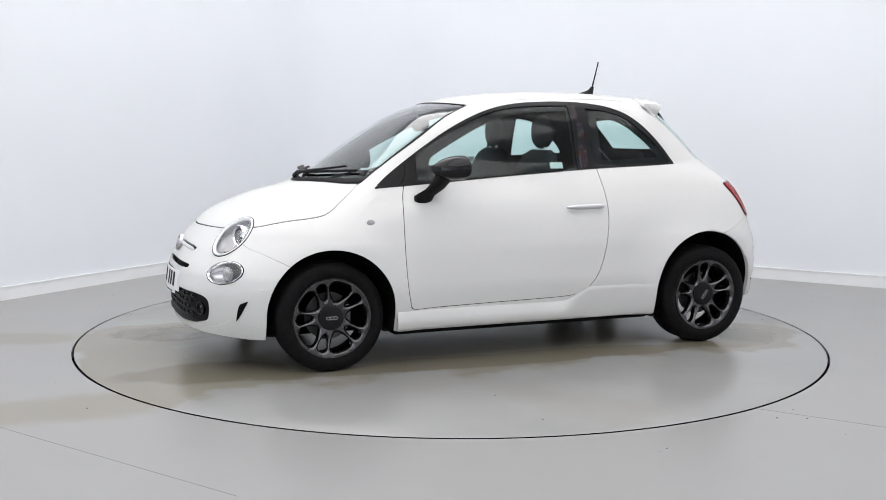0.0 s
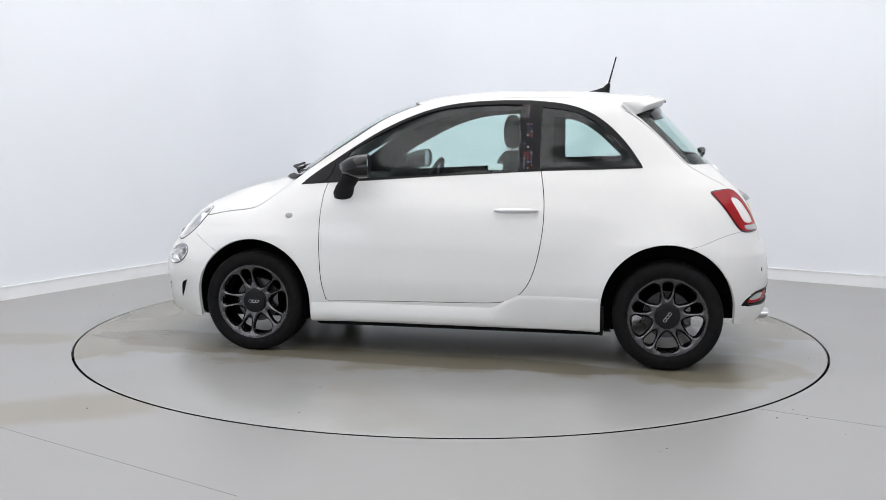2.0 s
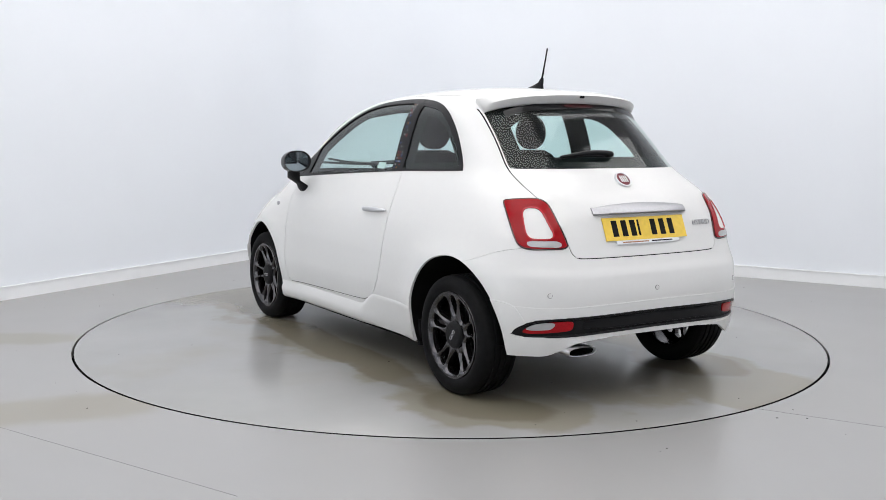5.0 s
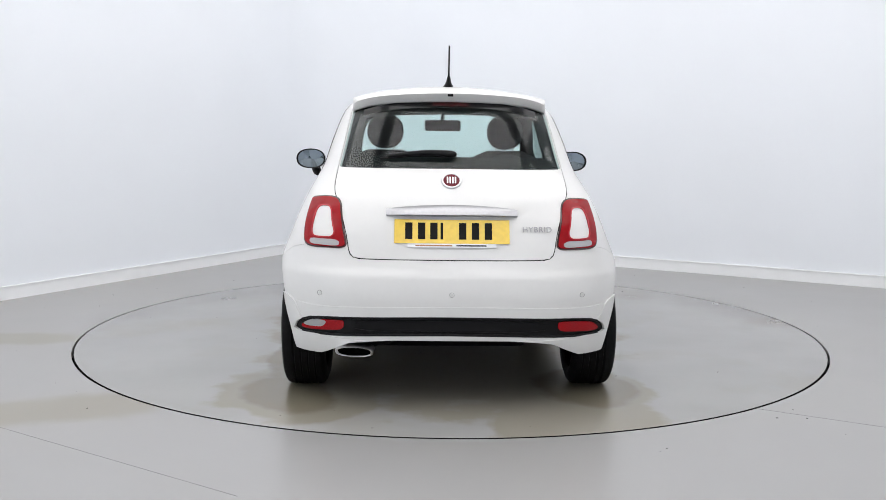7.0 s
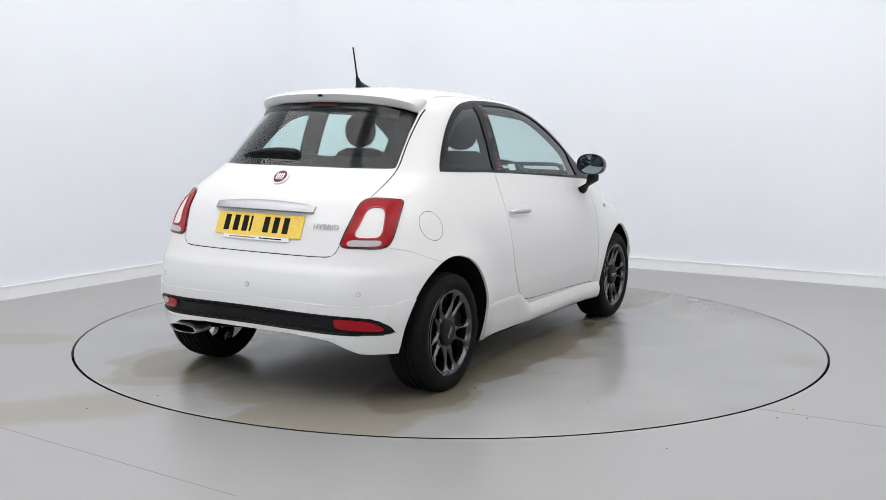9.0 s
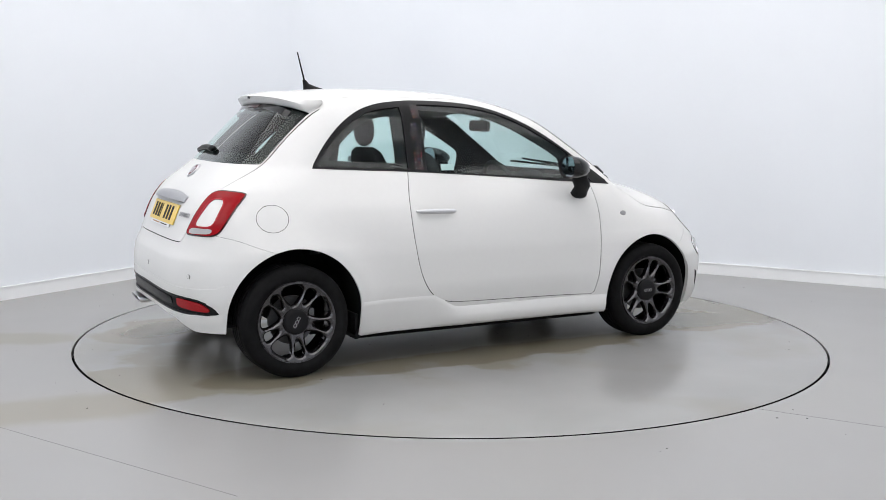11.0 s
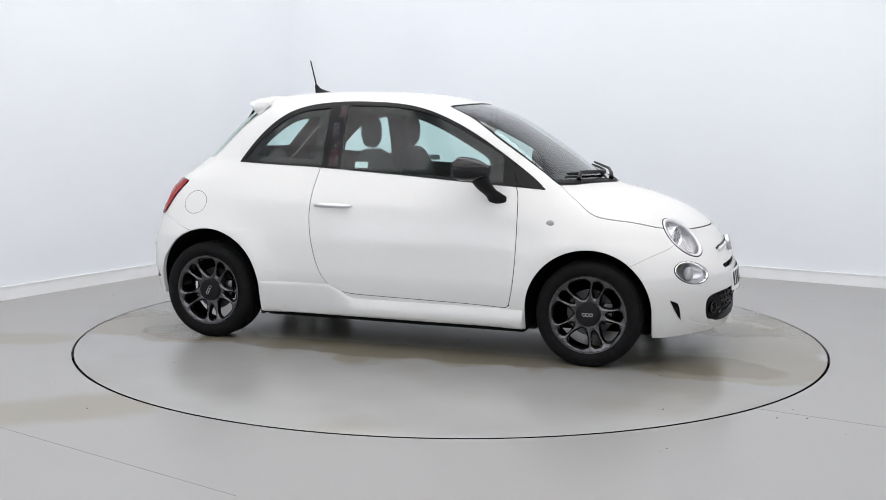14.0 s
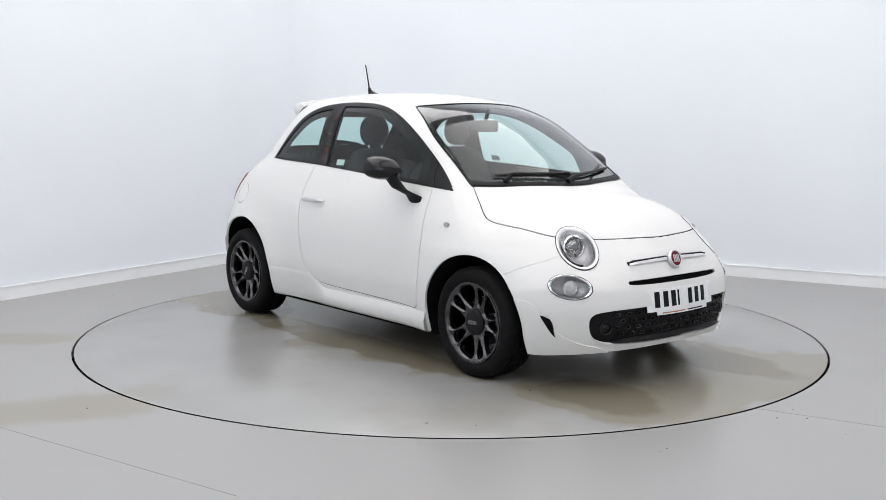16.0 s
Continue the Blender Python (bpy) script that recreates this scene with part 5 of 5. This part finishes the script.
bm = bmesh.new()
c = (-1.625, 0.435, 0.268)
prof = [(1.0, 0.05), (1.0, -0.055), (0.95, -0.062), (0.86, -0.060), (0.84, -0.05)]
loft(bm, [[(c[0] + d - 0.012 * math.sin(t * math.pi / 16), c[1] + 0.086 * q * math.copysign(abs(math.cos(t * math.pi / 16)) ** 0.75, math.cos(t * math.pi / 16)) + 0.01 * math.sin(t * math.pi / 16),
            c[2] + 0.025 * q * math.copysign(abs(math.sin(t * math.pi / 16)) ** 0.8, math.sin(t * math.pi / 16))) for t in range(32)] for q, d in prof])
ex = part("exhaust_tip", bm, M_SATIN, car, "oval chrome exhaust tip")
# the dark of the hollow tip, put in as a shallow black inner face
bm = bmesh.new()
loft(bm, [[(c[0] + d - 0.012 * math.sin(t * math.pi / 16), c[1] + 0.086 * q * math.copysign(abs(math.cos(t * math.pi / 16)) ** 0.75, math.cos(t * math.pi / 16)) + 0.01 * math.sin(t * math.pi / 16),
            c[2] + 0.025 * q * math.copysign(abs(math.sin(t * math.pi / 16)) ** 0.8, math.sin(t * math.pi / 16))) for t in range(32)] for q, d in ((0.845, -0.052), (0.80, 0.0), (0.05, 0.01))])
part("bore", bm, M_DARK, ex, "black inner face standing in for the tip's dark hollow")
bm = bmesh.new()
tube(bm, [(-1.585, 0.43, 0.275), (-1.45, 0.40, 0.28), (-1.25, 0.30, 0.27)], [0.022, 0.04, 0.06])
part("silencer", bm, M_DARK, ex)

for y, z in ((0.60, 0.53), (0.0, 0.534), (-0.60, 0.53)):
    n = np.array((-1, 0.35 * np.sign(y), 0))
    c = settle((-1.66, y, z), n)[0]
    nn = Vector(n).normalized()
    u, v = Vector((0, 0, 1)), nn.cross(Vector((0, 0, 1)))
    bm = bmesh.new()
    loft(bm, [[Vector(c) + nn * d + (u * math.cos(t * math.pi / 10) + v * math.sin(t * math.pi / 10)) * q for t in range(20)] for q, d in ((0.0115, -0.004), (0.0115, 0.0028), (0.0102, 0.0028))])
    sr = part("parking_sensor", bm, M_JOINT, car, "white parking sensor with a thin dark rim")
    bm = bmesh.new()
    loft(bm, [[Vector(c) + nn * d + (u * math.cos(t * math.pi / 10) + v * math.sin(t * math.pi / 10)) * q for t in range(20)] for q, d in ((0.0104, 0.001), (0.009, 0.0032), (0.001, 0.0034))])
    part("sensor_face", bm, M_PAINT, sr)

cu = bpy.data.curves.new("word", "FONT")
cu.body, cu.size, cu.extrude, cu.space_character = "HYBRID", 0.036, 0.0016, 1.12
ob = new("word", cu)
bpy.context.view_layer.update()
me = bpy.data.meshes.new_from_object(ob.evaluated_get(bpy.context.evaluated_depsgraph_get()))
bpy.data.objects.remove(ob)
me.materials.clear()
me.materials.append(M_GRIP)
word = new("lettering", me)
word.parent = car
word["label"] = "small chrome word HYBRID"
a, b = Vector(settle((-1.58, -0.318, 0.806), (-1, 0, 0))[0]), Vector(settle((-1.58, -0.462, 0.806), (-1, 0, 0))[0])
xa = (b - a).normalized()
na = Vector((-0.93, -0.15, 0.36))
na = (na - xa * na.dot(xa)).normalized()
word.matrix_basis = Matrix.Translation(a + na * 0.007) @ Matrix((xa, na.cross(xa), na)).transposed().to_4x4()

# ---- fuel flap on the right flank, side markers, door handles ----
c0 = np.array((-1.25, 0.74, 0.817))
for nm, prof, m_ in (("fuel_flap", [(0.079, 0.0006), (0.0815, 0.0006)], M_SEAM),):
    bm = bmesh.new()
    rings = []
    for q, d in prof:
        rings.append([settle((c0[0] + q * math.cos(t * math.pi / 28), 0.74, c0[2] + q * math.sin(t * math.pi / 28) * 0.92), (0, 1, 0.25))[0] + np.array((0, d, 0)) for t in range(56)])
    loft(bm, rings)
    flip_y(bm)
    part(nm, bm, m_, car, "thin dark outline of the round fuel flap")

for s in (1, -1):
    bm = bmesh.new()
    c = settle((0.937, 0.75, 0.772), (0, 1, 0))[0]
    loft(bm, [[c + np.array((0.021 * q * math.cos(t * math.pi / 10), d, 0.016 * q * math.sin(t * math.pi / 10))) for t in range(20)] for q, d in ((1.0, -0.003), (1.0, 0.003), (0.8, 0.005), (0.45, 0.0052), (0.02, 0.007))])
    if s < 0:
        flip_y(bm)
    part("side_indicator", bm, M_FROST, car, "small oval clear side indicator")
    # handle: recess cup and chrome grip
    bm = bmesh.new()
    rings = []
    for q, d in ((1.0, 0.0008), (0.85, 0.0008), (0.4, 0.0012)):
        rings.append([settle((-0.335 + 0.062 * q * math.cos(t * math.pi / 12), 0.75, 0.842 + 0.030 * q * math.sin(t * math.pi / 12)), (0, 1, 0))[0] + np.array((0, d, 0)) for t in range(24)])
    loft(bm, rings)
    if s < 0:
        flip_y(bm)
    part("handle_cup", bm, M_PAINT, doors[0] if s > 0 else doors[1], "shallow recess behind the handle")
    bm = bmesh.new()
    rings = []
    for i in range(15):
        x = -0.455 + 0.24 * i / 14
        e = 1 - abs(2 * i / 14 - 1) ** 6
        b0 = settle((x, 0.75, 0.829 - 0.003 * i / 14), (0, 1, 0))[0]
        o, h = 0.010 + 0.022 * e, 0.005 + 0.009 * e
        rings.append([b0 + np.array((0, o + 0.008 * math.cos(t * math.pi / 5), h * math.sin(t * math.pi / 5))) for t in range(10)])
    loft(bm, rings, True, True, True)
    if s < 0:
        flip_y(bm)
    part("door_handle", bm, M_SATIN, doors[0] if s > 0 else doors[1], "chrome door handle")


# ---- door mirrors ----
def mirror(s):
    bm = bmesh.new()
    rings = []
    for i in range(17):
        t = i / 16
        x = 0.624 - 0.160 * t                      # nose to the glass
        k = math.sin(min(1.0, t * 1.15 + 0.06) * math.pi / 2) ** 0.6
        rings.append([(x - 0.02 * (math.cos(a) > 0) * math.cos(a), 0.850 + 0.092 * k * math.copysign(abs(math.cos(a)) ** 0.85, math.cos(a)) - 0.008 * (1 - t),
                       1.058 + 0.064 * k * math.copysign(abs(math.sin(a)) ** 0.9, math.sin(a)) - 0.012 * (1 - t)) for a in [2 * math.pi * j / 28 for j in range(28)]])
    loft(bm, rings, True, True, False)
    if s < 0:
        flip_y(bm)
    mr = part("door_mirror", bm, M_BLACK, car, "gloss black door mirror")
    bm = bmesh.new()
    last = rings[-1]
    c = np.mean(np.array(last), axis=0)
    loft(bm, [[c + (np.array(p) - c) * q + np.array((d, 0, 0)) for p in last] for q, d in ((1.0, 0.0), (0.93, 0.004), (0.88, 0.012))])
    if s < 0:
        flip_y(bm)
    part("mirror_rim", bm, M_TRIM, mr)
    bm = bmesh.new()
    loft(bm, [[c + (np.array(p) - c) * q + np.array((d, 0, 0)) for p in last] for q, d in ((0.89, 0.011), (0.4, 0.009), (0.01, 0.009))])
    if s < 0:
        flip_y(bm)
    part("mirror_glass", bm, M_MIRROR, mr, "silver mirror glass")
    bm = bmesh.new()
    yb = side_y(0.615, 0.90)
    stalk = [((0.550, 0.842, 1.03), 0.034, 0.056), ((0.568, 0.825, 0.985), 0.034, 0.053), ((0.598, 0.81, 0.945), 0.036, 0.052), ((0.63, yb + 0.012, 0.905), 0.034, 0.058), ((0.635, yb + 0.004, 0.875), 0.026, 0.050), ((0.636, yb, 0.855), 0.008, 0.026)]
    loft(bm, [[(p[0] + rx * math.cos(2 * math.pi * k / 16), p[1] + ry * math.sin(2 * math.pi * k / 16), p[2] + 0.25 * ry * math.sin(2 * math.pi * k / 16)) for k in range(16)] for p, ry, rx in stalk], True, True, True)
    if s < 0:
        flip_y(bm)
    part("mirror_stalk", bm, M_ROUGH, mr, "satin black mirror foot on the door", smooth=60)


mirror(1), mirror(-1)

# ---- antenna ----
bm = bmesh.new()
rings = []
for i, (x0, x1, w, z) in enumerate(((-0.675, -0.802, 0.030, 1.478), (-0.682, -0.802, 0.026, 1.489), (-0.72, -0.802, 0.018, 1.499), (-0.765, -0.804, 0.012, 1.514), (-0.785, -0.806, 0.008, 1.535))):
    rings.append([((x0 + x1) / 2 + (x0 - x1) / 2 * math.cos(2 * math.pi * k / 20), w * math.sin(2 * math.pi * k / 20), z) for k in range(20)])
loft(bm, rings, True, True, True)
ant = part("antenna", bm, M_TRIM, car, "black roof antenna with a slanted rod", smooth=60)
bm = bmesh.new()
tube(bm, [(-0.794, 0, 1.53), (-0.812, 0, 1.60), (-0.835, 0, 1.692)], [0.0055, 0.0045, 0.004], 8)
part("rod", bm, M_TRIM, ant)

# ---- windscreen wipers and scuttle ----
ws = lambda x, y, o: settle((x, y, 1.0), (0.45, 0, 0.9))[0] + np.array((0.45, 0, 0.9)) * o
bm = bmesh.new()
rings = []
for i in range(33):
    y = -0.60 + 1.2 * i / 32
    xb = float(np.interp(abs(y), [0, 0.1, 0.29, 0.47, 0.585, 0.62], [1.17, 1.16, 1.10, 1.02, 0.955, 0.93]))
    rings.append([ws(xb + dx, y, o) for dx, o in ((-0.034, 0.001), (-0.03, 0.003), (0.0, 0.006), (0.012, 0.004), (0.014, -0.004))])
loft(bm, rings, True, True, True)
part("scuttle_panel", bm, M_ROUGH, car, "black plastic scuttle under the windscreen")
for y0, y1, xo in ((-0.07, 0.47, 0.0), (-0.43, 0.08, 0.0)):
    xb = lambda y: float(np.interp(abs(y), [0, 0.1, 0.29, 0.47, 0.585], [1.17, 1.16, 1.10, 1.02, 0.955]))
    bm = bmesh.new()
    tube(bm, [ws(xb(y0) - 0.01, y0, 0.015), ws(xb(y0) - 0.03, y0 + 0.05, 0.032), ws(xb((y0 + y1) / 2) - 0.055, (y0 + y1) / 2, 0.036), ws(xb(y1) - 0.085, y1 - 0.08, 0.024)], [0.015, 0.011, 0.009, 0.006], 8)
    wp = part("windscreen_wiper", bm, M_TRIM, car, "black windscreen wiper")
    bm = bmesh.new()
    pts = [ws(xb(y) - 0.075 - 0.02 * k / 5, y, 0.012) for k, y in enumerate(np.linspace(y0 - 0.02, y1 + 0.02, 6))]
    tube(bm, pts, 0.0075, 6)
    part("blade", bm, M_ROUGH, wp)

# ---- gems and stickers on the windows ----
gem_meshes = []
for m_ in GEMS:
    bm = bmesh.new()
    r = bmesh.ops.create_uvsphere(bm, u_segments=8, v_segments=5, radius=0.0034)
    me = bpy.data.meshes.new("gem")
    bm.to_mesh(me)
    bm.free()
    me.materials.append(m_)
    gem_meshes.append(me)
rng = random.Random(7)
for s in (1, -1):
    spots = [(c, 1.392 - 0.0155 * r) for r in range(5) for c in (0, 1)] + [(c, 1.29 - 0.02 * r) for r in range(4) for c in (1, 2) if (r + c) % 3]
    spots += [(c, 1.135 - 0.0165 * r) for r in range(6) for c in (0, 1, 2) if rng.random() < 0.8] + [(2, 1.22), (0, 1.185), (1, 1.165)]
    for c, z in spots:
        x = -0.352 - 0.02 * c + rng.uniform(-0.002, 0.002) - 0.10 * (1.39 - z) * 0.3
        y = side_y(x, z) + 0.003
        g = new("gem", gem_meshes[rng.choice((0, 0, 0, 0, 1, 1, 2, 3, 4))])
        g.parent = car
        g.location = (x, s * y, z)
    bm = bmesh.new()
    loft(bm, [[settle((x, 0.7, z), (0, 1, 0))[0] + np.array((0, -0.007 - d, 0)) for x in (-0.245, -0.20, -0.165)] for z, d in ((1.040, 0), (1.058, 0), (1.074, 0))], closed=False)
    if s < 0:
        flip_y(bm)
    part("window_sticker", bm, M_STICKER, car, "small pale sticker on the window")

# ---- cabin ----
def front_seat(y):
    root = None
    bm = bmesh.new()
    rings = []
    for x, w, zt, zb in ((-0.20, 0.22, 0.58, 0.42), (-0.16, 0.24, 0.60, 0.40), (0.10, 0.25, 0.62, 0.40), (0.26, 0.25, 0.64, 0.42), (0.32, 0.23, 0.60, 0.46)):
        rings.append([(x, y + w * math.copysign(abs(math.cos(a)) ** 0.5, math.cos(a)), (zt + zb) / 2 + (zt - zb) / 2 * math.copysign(abs(math.sin(a)) ** 0.5, math.sin(a))) for a in [2 * math.pi * k / 20 for k in range(20)]])
    loft(bm, rings, True, True, True)
    seat = part("front_seat", bm, M_SEAT, car, "charcoal cloth front seat", smooth=60)
    bm = bmesh.new()
    rings = []
    for t, w, d in ((0.0, 0.23, 0.06), (0.1, 0.24, 0.075), (0.5, 0.245, 0.07), (0.8, 0.225, 0.06), (0.95, 0.17, 0.05), (1.0, 0.10, 0.03)):
        cx, cz = -0.09 - 0.17 * t, 0.54 + 0.60 * t
        rings.append([(cx + d * math.copysign(abs(math.sin(a)) ** 0.6, math.sin(a)), y + w * math.copysign(abs(math.cos(a)) ** 0.6, math.cos(a)), cz) for a in [2 * math.pi * k / 20 for k in range(20)]])
    loft(bm, rings, True, True, True)
    part("seat_back", bm, M_SEAT, seat, smooth=60)
    bm = bmesh.new()
    ball(bm, (-0.265, y, 1.245), (0.05, 0.105, 0.10), power=0.9)
    part("headrest", bm, M_SEAT, seat, "round headrest", smooth=60)
    for k in (-0.05, 0.05):
        bm = bmesh.new()
        tube(bm, [(-0.252, y + k, 1.10), (-0.262, y + k, 1.20)], 0.006, 8)
        part("headrest_post", bm, M_SATIN, seat)


front_seat(0.345), front_seat(-0.345)
bm = bmesh.new()
rings = []
for y in np.linspace(-0.56, 0.56, 15):
    e = 1 - abs(y / 0.6) ** 8
    rings.append([(-0.78, y, 0.60), (-0.80 , y, 0.78), (-0.90, y, 1.02 * e + 0.95 * (1 - e)), (-0.94, y, 1.035 * e + 0.95 * (1 - e)), (-1.0, y, 1.0), (-0.98, y, 0.60)])
loft(bm, rings, True, True, True)
rs = part("rear_seat", bm, M_SEAT, car, "charcoal cloth rear bench", smooth=50)
bm = bmesh.new()
box(bm, -0.82, -0.40, -0.55, 0.55, 0.40, 0.60, 0.05)
part("seat_cushion", bm, M_SEAT, rs)
for y in (0.30, -0.30):
    bm = bmesh.new()
    ball(bm, (-0.93, y, 1.075), (0.045, 0.095, 0.065), power=0.85)
    part("headrest", bm, M_SEAT, rs, smooth=60)
bm = bmesh.new()
box(bm, -1.34, -1.01, -0.50, 0.50, 0.955, 0.975, 0.008)
part("parcel_shelf", bm, M_CABIN, car, "dark parcel shelf")
bm = bmesh.new()
rings = []
for y in np.linspace(-0.60, 0.60, 17):
    xf = 1.06 - 0.42 * y * y
    rings.append([(0.52, y, 0.62), (0.50, y, 0.86), (0.54, y, 0.945), (0.62, y, 0.975 - 0.03 * abs(y)), (xf - 0.18, y, 0.972), (xf - 0.07, y, 0.93), (xf - 0.07, y, 0.60)])
loft(bm, rings, True, True, True)
dash = part("dashboard", bm, M_CABIN, car, "dark grey dashboard", smooth=50)
bm = bmesh.new()
box(bm, 0.485, 0.503, -0.58, 0.58, 0.72, 0.855, 0.008)
part("dash_fascia", bm, M_CABIN, dash)
bm = bmesh.new()
ball(bm, (0.53, -0.35, 0.945), (0.09, 0.14, 0.075), power=0.9)
part("instrument_hood", bm, M_CABIN, dash, smooth=60)
bm = bmesh.new()
tilt = Matrix.Rotation(radians(-24), 4, "Y")
c = Vector((0.345, -0.35, 0.90))
tube(bm, [c + tilt @ Vector((0, 0.18 * math.cos(2 * math.pi * k / 36), 0.18 * math.sin(2 * math.pi * k / 36))) for k in range(37)], 0.015, 8)
sw = part("steering_wheel", bm, M_SEAT, car, "dark leather steering wheel with silver spokes", smooth=60)
bm = bmesh.new()
ball(bm, c + Vector((0.03, 0, 0)), (0.035, 0.065, 0.06))
part("wheel_boss", bm, M_CABIN, sw, smooth=60)
for ang in (0, 180, 250, 290):
    bm = bmesh.new()
    d = tilt @ Vector((0, math.cos(radians(ang)), math.sin(radians(ang))))
    tube(bm, [c + Vector((0.025, 0, 0)) + d * 0.05, c + d * 0.172], [0.014, 0.010], 8)
    part("spoke", bm, M_SATIN, sw)
bm = bmesh.new()
tube(bm, [c + Vector((0.03, 0, 0)), (0.52, -0.35, 0.85)], 0.03, 10)
part("column", bm, M_CABIN, sw)
bm = bmesh.new()
box(bm, 0.365, 0.395, -0.115, 0.115, 1.245, 1.315, 0.014)
im = part("interior_mirror", bm, M_CABIN, car, "dark interior mirror")
bm = bmesh.new()
tube(bm, [(0.39, 0, 1.30), (0.43, 0, 1.385)], 0.012, 8)
part("mirror_arm", bm, M_CABIN, im)
bm = bmesh.new()
rings = []
for y in (-0.5, -0.25, 0, 0.25, 0.5):
    rings.append([(x, y, float(TOP(x)) - 0.045 - 0.22 * y * y - dz) for x, dz in ((0.30, 0.0), (0.12, 0.0), (0.12, 0.012), (0.30, 0.02))])
loft(bm, rings, True, True, True)
part("sun_visor", bm, M_CABIN, car, "dark sun visors and header")
bm = bmesh.new()
box(bm, 0.0, 0.52, -0.09, 0.09, 0.45, 0.74, 0.03)
part("centre_console", bm, M_CABIN, car)


def motions():
    rows, rows2 = [], []
    for i in range(33):
        t = i * 0.5
        turn = pose(0.005, 0, 0, 0, 0, 201.9 - 15.715 * t)
        rows.append((t, turn @ pose(-0.153, 0.058, 0) @ LEAN))
        rows2.append((t, pose(0, 0, 0, 0, 0, 201.9 - 15.715 * t)))
    walk(car, rows)
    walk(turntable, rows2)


motions()
